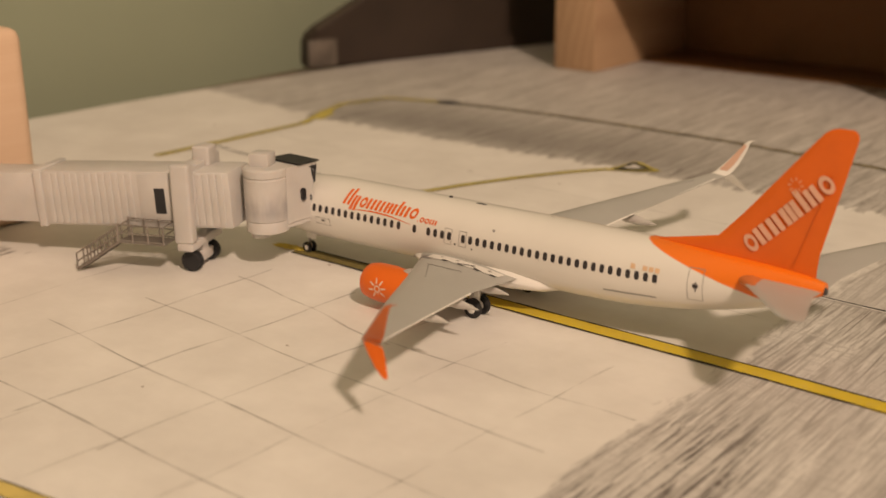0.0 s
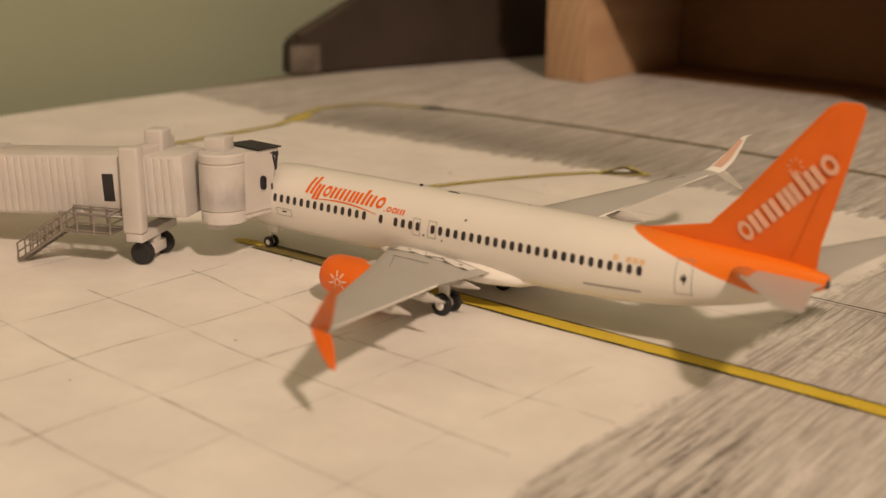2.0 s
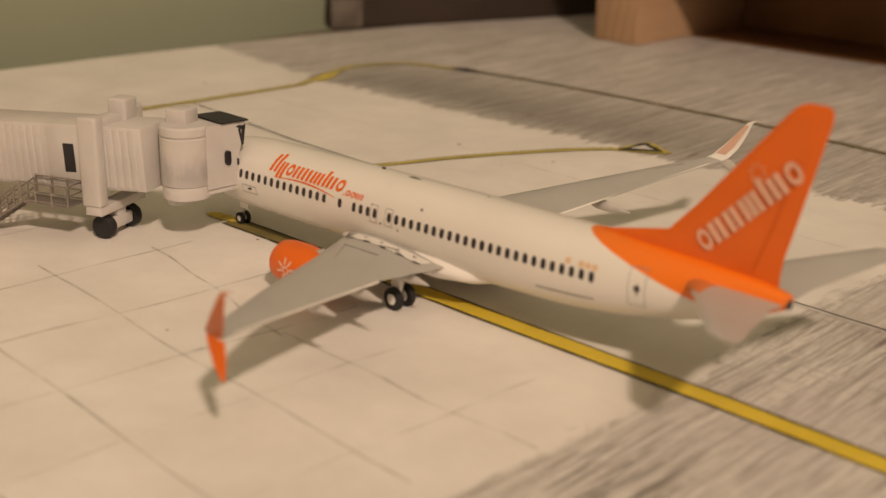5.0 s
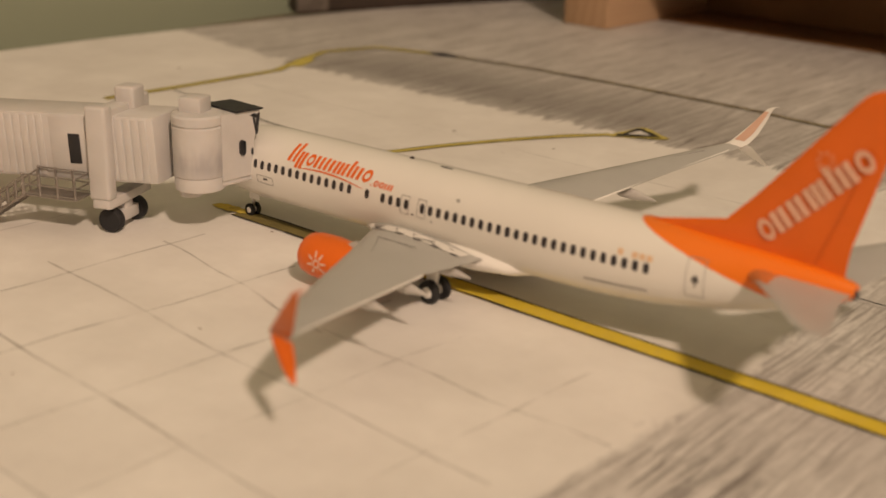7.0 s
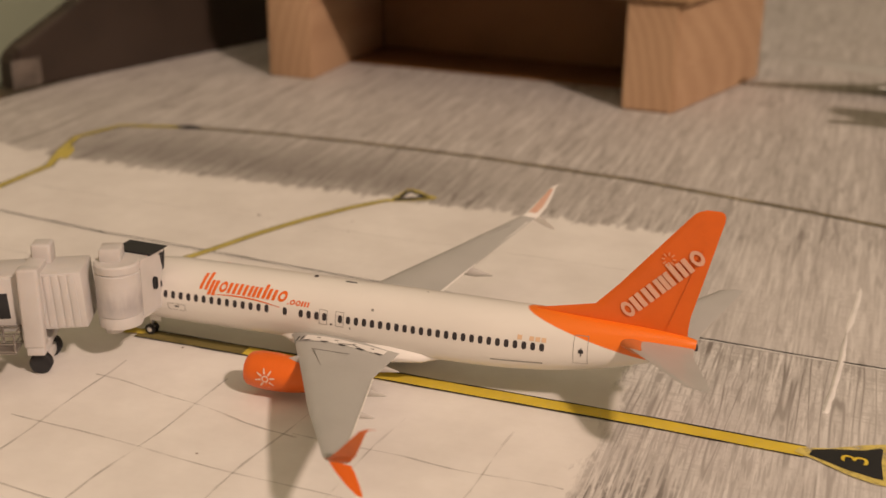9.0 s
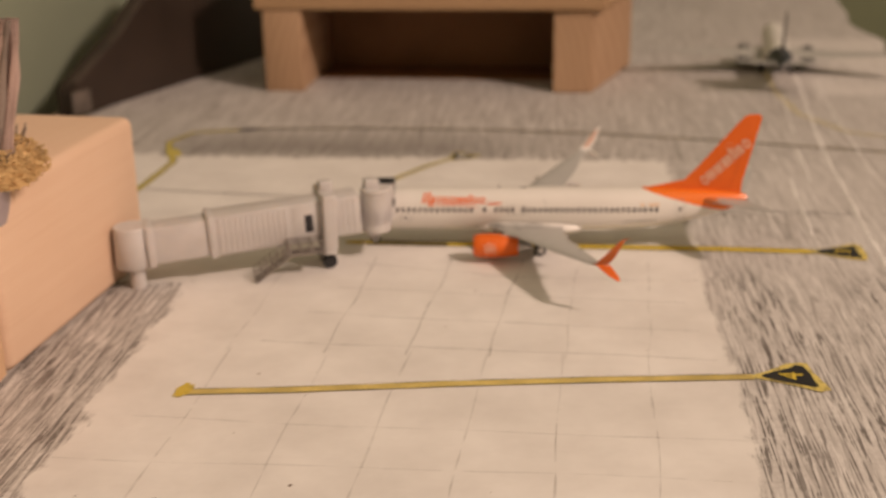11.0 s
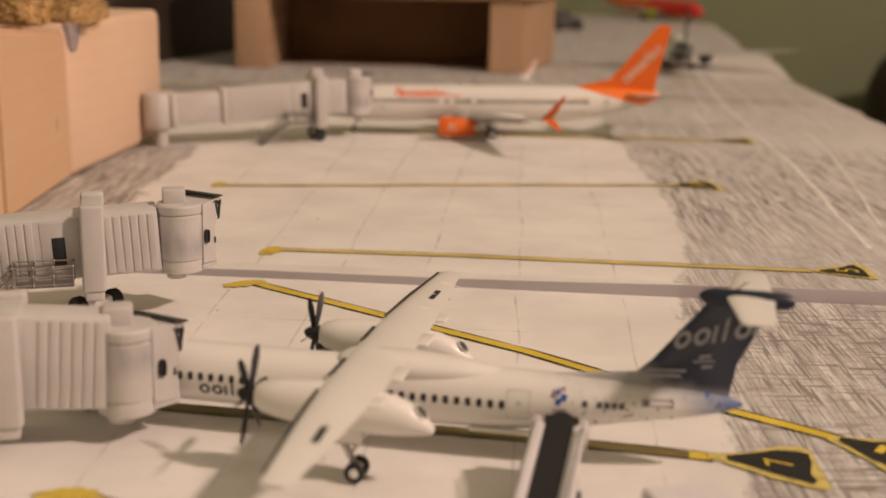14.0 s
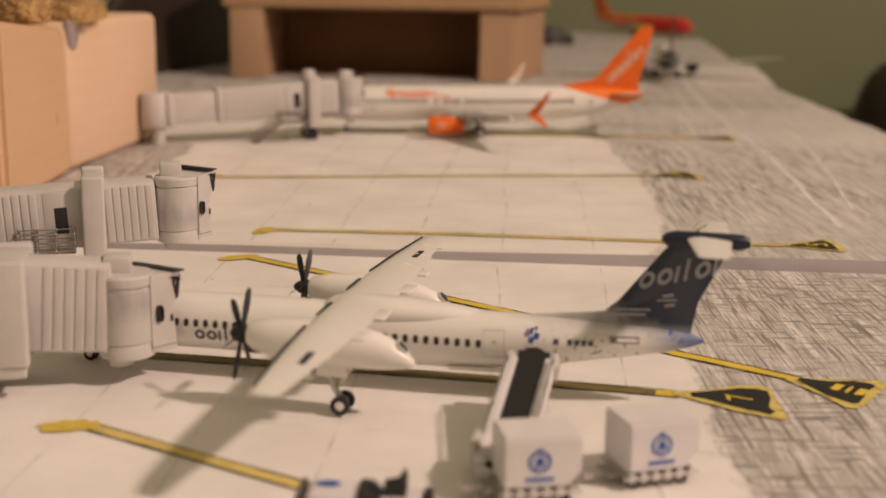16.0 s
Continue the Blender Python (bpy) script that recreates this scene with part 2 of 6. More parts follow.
    dark = math_node(nt, "MAXIMUM", math_node(nt, "MULTIPLY", g1, 0.74), math_node(nt, "MULTIPLY", g2, 0.6))
    dark = math_node(nt, "MAXIMUM", dark, math_node(nt, "MULTIPLY", g5, 0.74))
    dark = math_node(nt, "MAXIMUM", dark, math_node(nt, "MULTIPLY", g4, math_node(nt, "MULTIPLY_ADD", far, 0.72, 0.2)))
    dark = math_node(nt, "MAXIMUM", dark, math_node(nt, "MULTIPLY", ramp(nt, fleck, 0.52, 0.68), 0.42))
    dark = math_node(nt, "MULTIPLY", math_node(nt, "MAXIMUM", dark, g3), rough)
    sparse = math_node(nt, "MULTIPLY", math_node(nt, "MULTIPLY", ramp(nt, y, 2.6, 0.0), ramp(nt, y, -17.0, -13.0)), ramp(nt, x, 5.0, 6.5))
    dark = math_node(nt, "MULTIPLY", dark, math_node(nt, "MULTIPLY_ADD", sparse, -0.45, 1.0))
    wash = mix_colour(nt, ramp(nt, t1, 0.38, 0.62), (0.43, 0.41, 0.388), (0.685, 0.663, 0.635))
    wash = mix_colour(nt, math_node(nt, "MULTIPLY", pale, 0.75), wash, (0.76, 0.74, 0.71))
    wash = mix_colour(nt, math_node(nt, "MULTIPLY", calm, 0.35), wash, (0.58, 0.55, 0.525))
    wash = mix_colour(nt, math_node(nt, "MULTIPLY", sparse, 0.4), wash, (0.68, 0.655, 0.63))
    wash = mix_colour(nt, math_node(nt, "MULTIPLY", ramp(nt, y, 6.0, 9.5), 0.22), wash, (0.40, 0.38, 0.36))
    sheet = math_node(nt, "MULTIPLY", math_node(nt, "MULTIPLY", ramp(nt, x, 14.2, 14.8), ramp(nt, y, 16.2, 16.9)), ramp(nt, y, 28.5, 27.8))
    wash = mix_colour(nt, math_node(nt, "MULTIPLY", sheet, 0.75), wash, (0.72, 0.69, 0.66))
    film = mix_colour(nt, dark, wash, (0.185, 0.163, 0.147))
    # crisp dark cracks between the empty gates
    cracked = math_node(nt, "MULTIPLY", ramp(nt, y, -0.6, -2.6), math_node(nt, "MULTIPLY_ADD", ramp(nt, y, -13.5, -9.5), 0.62, 0.22))
    cracks = math_node(nt, "MAXIMUM", strokes((15.0, 0.55, 5), 0.590, 0.617, 0.07, 1.0), strokes((24.0, 0.8, 8), 0.598, 0.623, 0.10, 0.6))
    film = mix_colour(nt, math_node(nt, "MULTIPLY", math_node(nt, "MULTIPLY", math_node(nt, "MULTIPLY", cracks, breaks), cracked), ramp(nt, patch, 0.30, 0.55)), film, (0.075, 0.063, 0.055))
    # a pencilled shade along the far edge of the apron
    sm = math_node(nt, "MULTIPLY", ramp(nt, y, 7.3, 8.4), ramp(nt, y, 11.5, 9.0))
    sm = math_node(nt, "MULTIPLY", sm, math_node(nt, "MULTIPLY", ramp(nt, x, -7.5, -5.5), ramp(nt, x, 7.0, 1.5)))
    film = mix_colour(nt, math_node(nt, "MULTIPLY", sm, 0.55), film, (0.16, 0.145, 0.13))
    # where the white lies
    edge = math_node(nt, "SUBTRACT", noise_of(nt, coords(nt, (1, 0.35, 1)), 2.2, 5, 0.7), 0.5)
    feather = math_node(nt, "SUBTRACT", noise_of(nt, coords(nt, (5, 0.7, 1)), 1.0, 4, 0.65), 0.5)
    limit = math_node(nt, "ADD", ramp(nt, y, -17.0, -11.0), math_node(nt, "MULTIPLY", ramp(nt, y, -25.0, -17.0), 0.35))
    limit = math_node(nt, "MULTIPLY_ADD", limit, 1.1, 6.95)
    right = math_node(nt, "SUBTRACT", math_node(nt, "MULTIPLY_ADD", edge, 1.1, limit), x)
    top = math_node(nt, "SUBTRACT", math_node(nt, "MULTIPLY_ADD", feather, 1.5, 7.6), y)
    slant = math_node(nt, "MULTIPLY", math_node(nt, "SUBTRACT", -5.6, x), 0.17)
    top = math_node(nt, "ADD", top, math_node(nt, "MAXIMUM", slant, 0.0))
    left = math_node(nt, "MULTIPLY_ADD", edge, 1.2, math_node(nt, "ADD", x, 2.75))
    up = math_node(nt, "MULTIPLY_ADD", edge, 1.0, math_node(nt, "ADD", y, 2.9))
    left = math_node(nt, "MAXIMUM", left, up)
    inside = math_node(nt, "MINIMUM", math_node(nt, "MINIMUM", right, top), left)
    cover = ramp(nt, inside, -0.06, 0.10)
    # white brush paint with smudges
    smudge = noise_of(nt, coords(nt), 0.55, 5, 0.6)
    brush = noise_of(nt, coords(nt, (2, 9, 1)), 1.0, 4)
    white = mix_colour(nt, ramp(nt, smudge, 0.32, 0.66), (0.71, 0.685, 0.65), (0.83, 0.81, 0.775))
    white = mix_colour(nt, math_node(nt, "MULTIPLY", ramp(nt, brush, 0.52, 0.36), 0.025), white, (0.5, 0.47, 0.43))
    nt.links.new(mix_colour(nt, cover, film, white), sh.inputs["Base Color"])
    sh.inputs["Roughness"].default_value = 0.6
    sh.inputs["Specular IOR Level"].default_value = 0.3
    bump(nt, sh, math_node(nt, "MULTIPLY_ADD", t1, math_node(nt, "MULTIPLY_ADD", cover, -0.85, 1.0), math_node(nt, "MULTIPLY", smudge, 0.35)), 0.25, 0.03)
    return m


def marker_yellow():
    m, nt, sh = nodes_of("yellow_marker_paint")
    v = coords(nt)
    n1, n2 = noise_of(nt, v, 1.2, 3), noise_of(nt, v, 14, 4)
    col = mix_colour(nt, ramp(nt, n1, 0.3, 0.7), (0.62, 0.46, 0.035), (0.78, 0.60, 0.06))
    col = mix_colour(nt, math_node(nt, "MULTIPLY", ramp(nt, n2, 0.5, 0.75), 0.35), col, (0.55, 0.45, 0.22))
    nt.links.new(col, sh.inputs["Base Color"])
    sh.inputs["Roughness"].default_value = 0.55
    return m


def airliner_white(name, body, paint, test):
    """White enamel with one colour of livery; test builds the mask from x and z in centimetres."""
    m, nt, sh = nodes_of(name)
    v = coords(nt)
    sep = nt.nodes.new("ShaderNodeSeparateXYZ")
    nt.links.new(v, sep.inputs[0])
    fine = noise_of(nt, v, 20, 3)
    big = noise_of(nt, v, 0.9, 3)
    base = mix_colour(nt, ramp(nt, big, 0.3, 0.7), tuple(0.95 * c for c in body), body)
    base, mask = test(nt, v, sep.outputs[0], sep.outputs[2], base)
    nt.links.new(mix_colour(nt, mask, base, paint), sh.inputs["Base Color"])
    sh.inputs["Roughness"].default_value = 0.3
    sh.inputs["Coat Weight"].default_value = 0.4
    sh.inputs["Coat Roughness"].default_value = 0.15
    bump(nt, sh, fine, 0.06, 0.01)
    return m


def orange_tail(nt, v, x, z, base):
    # the orange sweeps up and forward: a slanted edge on the rear fuselage
    s = math_node(nt, "MULTIPLY_ADD", z, 3.8, x)
    return base, ramp(nt, s, 12.60, 12.64)


def navy_tail(nt, v, x, z, base):
    # navy fin thinning to grey-blue mottling, a blue tail end, and specks forward of it
    s = math_node(nt, "MULTIPLY_ADD", z, 1.9, x)
    n = noise_of(nt, v, 4.5, 3)
    dots = noise_of(nt, v, 16, 1)
    solid_navy = ramp(nt, math_node(nt, "MULTIPLY_ADD", n, 0.9, s), 9.25, 9.75)
    grey = math_node(nt, "MULTIPLY", ramp(nt, math_node(nt, "MULTIPLY_ADD", n, 0.8, s), 8.0, 9.3), ramp(nt, z, 0.74, 0.92))
    base = mix_colour(nt, math_node(nt, "MULTIPLY", grey, 0.75), base, (0.10, 0.11, 0.14))
    blue = math_node(nt, "MULTIPLY", math_node(nt, "MULTIPLY", ramp(nt, x, 7.35, 7.85), ramp(nt, z, 0.95, 0.8)), 0.85)
    base = mix_colour(nt, blue, base, (0.05, 0.12, 0.36))
    speck = math_node(nt, "MULTIPLY", ramp(nt, dots, 0.64, 0.69), math_node(nt, "MULTIPLY", ramp(nt, x, 5.9, 6.6), ramp(nt, z, 0.88, 0.7)))
    return base, math_node(nt, "MAXIMUM", math_node(nt, "MULTIPLY", solid_navy, ramp(nt, z, 0.84, 0.95)), math_node(nt, "MULTIPLY", speck, 0.8))


COVER = table_cover()
YELLOW = marker_yellow()
# tail orange is brighter than ORANGE: lamp light on its upturned side is included
LINER = airliner_white("white_enamel_with_orange_tail", (0.80, 0.775, 0.73), (0.86, 0.19, 0.012), orange_tail)
COMMUTER = airliner_white("white_enamel_with_navy_tail", (0.84, 0.82, 0.785), (0.012, 0.02, 0.05), navy_tail)


# ---- building helpers ----
def finish(name, bm, mat, angle=40):
    bmesh.ops.recalc_face_normals(bm, faces=bm.faces)
    me = bpy.data.meshes.new(name)
    bm.to_mesh(me)
    bm.free()
    me.transform(Matrix.Scale(U, 4))
    me.materials.append(mat)
    for p in me.polygons:
        p.use_smooth = True
    me.set_sharp_from_angle(angle=radians(angle))
    return me


def part(name, bm, mat, parent, label="", angle=40):
    """One mesh object under a thing or a part; bm in centimetres of the thing."""
    ob = new(name, finish(name, bm, mat, angle))
    ob.parent = parent
    return tagged(ob, label)


def again(name, ob, parent, m=None):
    """A further part on the same mesh, moved by m (centimetres)."""
    o = new(name, ob.data)
    o.parent = parent
    if m is not None:
        m = m.copy()
        m.translation = m.translation * U
        o.matrix_basis = m
    return o


def thing(name, label, category, x=0, y=0, z=0, rz=0, group="", kind=""):
    ob = new(name)
    ob.empty_display_size = 0.01
    ob.matrix_basis = pose(x * U, y * U, z * U, 0, 0, rz)
    return tagged(ob, label, category, group, kind)


def solid(name, bm, mat, label, category, group="", kind="", m=None, angle=40):
    """A thing that is one mesh."""
    ob = new(name, finish(name, bm, mat, angle))
    if m is not None:
        m = m.copy()
        m.translation = m.translation * U
        ob.matrix_basis = m
    return tagged(ob, label, category, group, kind)


def box(bm, x0, x1, y0, y1, z0, z1, bevel=0.0, m=None, seg=2):
    vs = [bm.verts.new((x, y, z)) for x in (x0, x1) for y in (y0, y1) for z in (z0, z1)]
    fs = [bm.faces.new([vs[i] for i in q]) for q in ((0, 1, 3, 2), (4, 6, 7, 5), (0, 4, 5, 1), (2, 3, 7, 6), (0, 2, 6, 4), (1, 5, 7, 3))]
    if bevel:
        out = bmesh.ops.bevel(bm, geom=list({e for f in fs for e in f.edges}), offset=bevel, segments=seg, affect="EDGES", profile=0.5)
        vs = list({v for f in out["faces"] for v in f.verts} | {v for v in vs if v.is_valid})
    if m is not None:
        bmesh.ops.transform(bm, matrix=m, verts=[v for v in vs if v.is_valid])
    return bm


def loft(bm, rings, cap=True):
    rows = [[bm.verts.new(p) for p in ring] for ring in rings]
    n = len(rows[0])
    for a, b in zip(rows, rows[1:]):
        for k in range(n):
            bm.faces.new((a[k], a[(k + 1) % n], b[(k + 1) % n], b[k]))
    if cap:
        bm.faces.new(rows[0][::-1])
        bm.faces.new(rows[-1])
    return bm


def tube(bm, a, b, r0, r1=None, n=16, cap=True, rings=()):
    """A round bar from a to b; rings: (share, radius) between."""
    a, b = Vector(a), Vector(b)
    w = (b - a).normalized()
    u = w.orthogonal().normalized()
    v = w.cross(u)
    r1 = r0 if r1 is None else r1
    steps = [(0, r0), *rings, (1, r1)]
    return loft(bm, [[a + (b - a) * s + (u * math.cos(2 * math.pi * k / n) + v * math.sin(2 * math.pi * k / n)) * r for k in range(n)] for s, r in steps], cap)


def B():
    return bmesh.new()


def foil(le, te, y, z, t, upright=False):
    """A wing section of 12 points; upright: for fins, y and z change places."""
    c = te - le
    out = []
    for s, h in ((0, 0), (0.04, 0.45), (0.15, 0.85), (0.35, 1), (0.65, 0.7), (0.9, 0.25), (1, 0.03), (0.9, -0.2), (0.65, -0.5), (0.35, -0.75), (0.15, -0.7), (0.04, -0.4)):
        px, off = le + c * s, h * t
        out.append((px, off if upright else y, z if upright else z + off))
    return out


def ribbon(pts, width, z, jitter=0.0, seed=0, step=0.35):
    """A painted line on the table along pts, slightly uneven."""
    rnd = random.Random(seed)
    bm = B()
    dense = []
    for (ax, ay), (bx, by) in zip(pts, pts[1:]):
        n = max(1, int(math.hypot(bx - ax, by - ay) / step))
        dense += [(ax + (bx - ax) * k / n, ay + (by - ay) * k / n) for k in range(n)]
    dense.append(pts[-1])
    prev = None
    for k, (px, py) in enumerate(dense):
        qx, qy = dense[min(k + 1, len(dense) - 1)]
        ox, oy = dense[max(k - 1, 0)]
        t = Vector((qx - ox, qy - oy)).normalized()
        n = Vector((-t.y, t.x))
        w = width / 2 * (1 + rnd.uniform(-jitter, jitter))
        s = rnd.uniform(-jitter, jitter) * width * 0.25
        row = [bm.verts.new((px + n.x * (s + w), py + n.y * (s + w), z)), bm.verts.new((px + n.x * (s - w), py + n.y * (s - w), z))]
        if prev:
            bm.faces.new((prev[0], row[0], row[1], prev[1]))
        prev = row
    return bm


def flat(pts, z):
    bm = B()
    bm.faces.new([bm.verts.new((px, py, z)) for px, py in pts])
    return bm


# ---- the room ----
def room():
    """A small green room round the table: x -14..160, y -150..75, floor 75 cm below the table top."""
    lo, hi = -75.0, 165.0
    for name, b in (("wall_west", (-20, -14, -156, 81, lo, hi)), ("wall_north", (-14, 166, 75, 81, lo, hi)), ("wall_east", (160, 166, -156, 75, lo, hi)), ("wall_south", (-14, 160, -156, -150, lo, hi))):
        # east and south walls are unseen, added in cream to bounce neutral light
        far = name in ("wall_east", "wall_south")
        solid(name, box(B(), *b), UNSEEN_WALL if far else (SHEEN_GREEN_WALL if name == "wall_west" else GREEN_WALL), "unseen matt cream wall added for neutral bounce light" if far else "matt green painted room wall", "wall", kind="structure")
    solid("floor", box(B(), -20, 166, -156, 81, lo - 4, lo), FLOOR_WOOD, "dark brown room floor under the table", "floor", kind="structure")
    # the ceiling is unseen too, added to send light back down
    solid("ceiling", box(B(), -20, 166, -156, 81, hi + 20, hi + 24), CEILING_PAINT, "unseen plain white ceiling added for bounce light", "ceiling", kind="structure")


room()


def table():
    """The table under the model airport: its cover has an uneven, torn right edge."""
    rnd = random.Random(4)
    EDGE = [(-61, 16.6), (0, 16.95), (2.5, 17.2), (8, 17.3), (15.8, 17.5), (20, 18.2), (26.0, 19.05), (28.0, 19.55), (31.5, 18.95), (34, 19.2), (38, 19.9), (44, 20.5), (50, 21.2), (53.5, 21.3), (57, 19.6), (64, 16.8)]
    right = []
    y = -60.0
    while y < 62:
        (ya, xa), (yb, xb) = [(a, b) for a, b in zip(EDGE, EDGE[1:]) if a[0] <= y][-1]
        x = xa + (xb - xa) * (y - ya) / (yb - ya) + rnd.uniform(-0.1, 0.1)
        right.append((x, y))
        y += rnd.uniform(1.0, 2.4)
    left = [(-9.0, 62), (-9.0, 34), (-9.15, 20), (-10.1, 16), (-10.8, 11.8), (-11.5, 6), (-11.85, 0), (-12.2, -60)]
    outline = right + left
    bm = B()
    top = [bm.verts.new((px, py, 0)) for px, py in outline]
    low = [bm.verts.new((px, py, -0.25)) for px, py in outline]
    bm.faces.new(top)
    bm.faces.new(low[::-1])
    for k in range(len(top)):
        j = (k + 1) % len(top)
        bm.faces.new((top[k], low[k], low[j], top[j]))
    bmesh.ops.triangulate(bm, faces=[f for f in bm.faces if len(f.verts) > 4])
    ob = solid("apron_sheet", bm, COVER, "paper-covered board with white brushed apron, pencilled grid and grey wood-look film", "airport board", kind="structure")
    stand = thing("table", "plain dark wooden table carrying the airport board", "table")
    part("tabletop", box(B(), -12.6, 15.8, -62, 62, -3.2, -0.26, 0.2), FLOOR_WOOD, stand)
    for x in (-10, 13):
        for y in (-58, 58):
            part("leg", box(B(), x - 2, x + 2, y - 2, y + 2, -75, -3.2, 0.2), FLOOR_WOOD, stand)
    # the near edge of the far sheet curls up a little
    bm = B()
    prev = None
    for k in range(41):
        s = k / 40
        x = -2.2 + 14.2 * s
        yb = -15.63 - 0.069 * x + 0.04 * math.sin(s * 7)
        h = 0.095 + 0.150 * s + 0.012 * math.sin(s * 11)
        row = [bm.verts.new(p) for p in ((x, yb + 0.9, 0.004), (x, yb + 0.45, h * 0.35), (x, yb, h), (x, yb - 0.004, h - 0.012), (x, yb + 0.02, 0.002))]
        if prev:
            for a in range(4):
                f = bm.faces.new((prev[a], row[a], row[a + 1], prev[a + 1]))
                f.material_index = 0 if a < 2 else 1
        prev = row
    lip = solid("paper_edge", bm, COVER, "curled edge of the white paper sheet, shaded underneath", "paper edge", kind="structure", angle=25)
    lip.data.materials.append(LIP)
    return ob


table()


# ---- painted gate lines on the apron ----
def stand_line(name, pts, width, seed, label, ink=0.024, dab=None, tri=None, number="", turn=0.0, size=0.5, paint=None, stripe=None, shadowed=0):
    """A yellow lead-in line with black edges, an end dab and a black triangle with the gate number."""
    paint = paint or YELLOW
    t = thing(name, label, "apron marking", group="gate lead-in lines")
    part("yellow_stripe", ribbon(pts[shadowed:], width, 0.012, 0.12, seed), stripe or paint, t)
    # the first stretch has the airplane's shadow painted into its colour
    if shadowed:
        part("shadowed_stripe", ribbon(pts[:shadowed + 1], width, 0.012, 0.12, seed), SHADOWED, t, "olive stripe darkened for the shadow of the fuselage")
    for side in (-1, 1):
        off = []
        for k, (px, py) in enumerate(pts):
            qx, qy = pts[min(k + 1, len(pts) - 1)]
            ox, oy = pts[max(k - 1, 0)]
            d = Vector((qx - ox, qy - oy)).normalized()
            off.append((px - d.y * side * width / 2, py + d.x * side * width / 2))
        part("ink_edge", ribbon(off, ink, 0.016, 0.45, seed + 7 * side), INK, t)
    if dab:
        rnd = random.Random(seed)
        cx, cy, rx, ry, an = dab
        pts2 = []
        for k in range(30):
            a = 2 * math.pi * k / 30
            r = 1.12 + rnd.uniform(-0.2, 0.2)
            ex, ey = rx * r * math.cos(a), ry * r * math.sin(a)
            pts2.append((cx + ex * math.cos(an) - ey * math.sin(an), cy + ex * math.sin(an) + ey * math.cos(an)))
        part("paint_dab", flat(pts2, 0.02), FUZZY_YELLOW if paint is YELLOW else paint, t)
    if tri:
        c = Vector((sum(p[0] for p in tri) / 3, sum(p[1] for p in tri) / 3))

        def grown(f, seed2):
            rnd = random.Random(seed2)
            out = []
            for k in range(3):
                a, b = Vector(tri[k]), Vector(tri[(k + 1) % 3])
                for s in (0.10, 0.3, 0.6, 0.90):
                    p = a.lerp(b, s)
                    p = c + (p - c) * f
                    out.append((p.x + rnd.uniform(-0.045, 0.045), p.y + rnd.uniform(-0.045, 0.045)))
            return out
        part("yellow_triangle", flat(grown(1.20, seed), 0.022), RUBBED_YELLOW if paint is YELLOW else paint, t)
        part("black_triangle", flat(grown(0.90, seed + 1), 0.028), BLACK, t)
        if number == "o":
            part("number_patch", flat([(c.x + (px - c.x) * 0.42, c.y + (py - c.y) * 0.42) for px, py in tri], 0.034), CREASE, t, "pale worn number patch")
        elif number == "|":
            d = (c - Vector(tri[0])).normalized()
            for k, (s, w) in enumerate(((-0.02, 0.10), (0.12, 0.04), (0.26, 0.10))):
                p = c + d * (s - 0.05)
                q = [(p.x + d.x * e * w / 2 - d.y * f, p.y + d.y * e * w / 2 + d.x * f) for e, f in ((-1, -0.12), (1, -0.12), (1, 0.12), (-1, 0.12))]
                part("number_bar", flat(q, 0.034), YELLOW, t)
        elif number:
            cu = bpy.data.curves.new("gate_number", "FONT")
            cu.body, cu.size, cu.align_x, cu.align_y = number, size * U, "CENTER", "CENTER"
            tmp = bpy.data.objects.new("tmp", cu)
            dg = bpy.context.evaluated_depsgraph_get()
            scene.collection.objects.link(tmp)
            dg.update()
            me = bpy.data.meshes.new_from_object(tmp.evaluated_get(bpy.context.evaluated_depsgraph_get()))
            bpy.data.objects.remove(tmp)
            me.materials.clear()
            me.materials.append(YELLOW)
            ob = new("gate_number", me)
            ob.parent = t
            ob.matrix_basis = pose(c.x * U, c.y * U, 0.034 * U, 0, 0, turn)
    return t


stand_line("gate_line", [(0.80, -0.08), (2.7, -0.08), (3.4, -0.08), (6, -0.11), (9, -0.13), (11.1, -0.2)], 0.29, 3, "wide yellow gate line with black edges under the orange-tailed airliner", ink=0.032,
           dab=(0.62, -0.06, 0.3, 0.1, 0.1), shadowed=1, tri=[(11.0, -0.2), (12.1, -0.74), (12.15, 0.28)], number="3", turn=88)
stand_line("gate_line", [(-1.2, -8.2), (0.5, -8.02), (3.4, -7.6), (6, -7.28), (8.75, -7.0)], 0.23, 5, "thin yellow gate line with black edges on empty apron",
           dab=(-1.28, -8.15, 0.13, 0.25, -0.1), tri=[(8.7, -7.0), (9.9, -7.52), (9.7, -6.38)], number="4", turn=88, size=0.62, stripe=WORN_YELLOW, ink=0.02)
stand_line("gate_line", [(0.85, -13.78), (4, -13.9), (7, -14.15), (9.97, -14.38)], 0.22, 6, "thin yellow gate line beside the curled paper edge",
           dab=(0.75, -13.9, 0.15, 0.27, -0.25), tri=[(9.95, -14.38), (10.95, -14.86), (10.9, -13.9)], number="5", turn=88, size=0.55, stripe=WORN_YELLOW, ink=0.018)
stand_line("gate_line", [(0.85, -16.0), (2.5, -17.2), (4.94, -18.98), (7.0, -20.8), (8.1, -21.6), (8.3, -21.76)], 0.20, 7, "slanting yellow gate line with black edges", ink=0.032,
           dab=(0.66, -16.02, 0.32, 0.15, 0.5), tri=[(8.19, -21.72), (8.66, -22.72), (9.28, -21.86)], number="|")
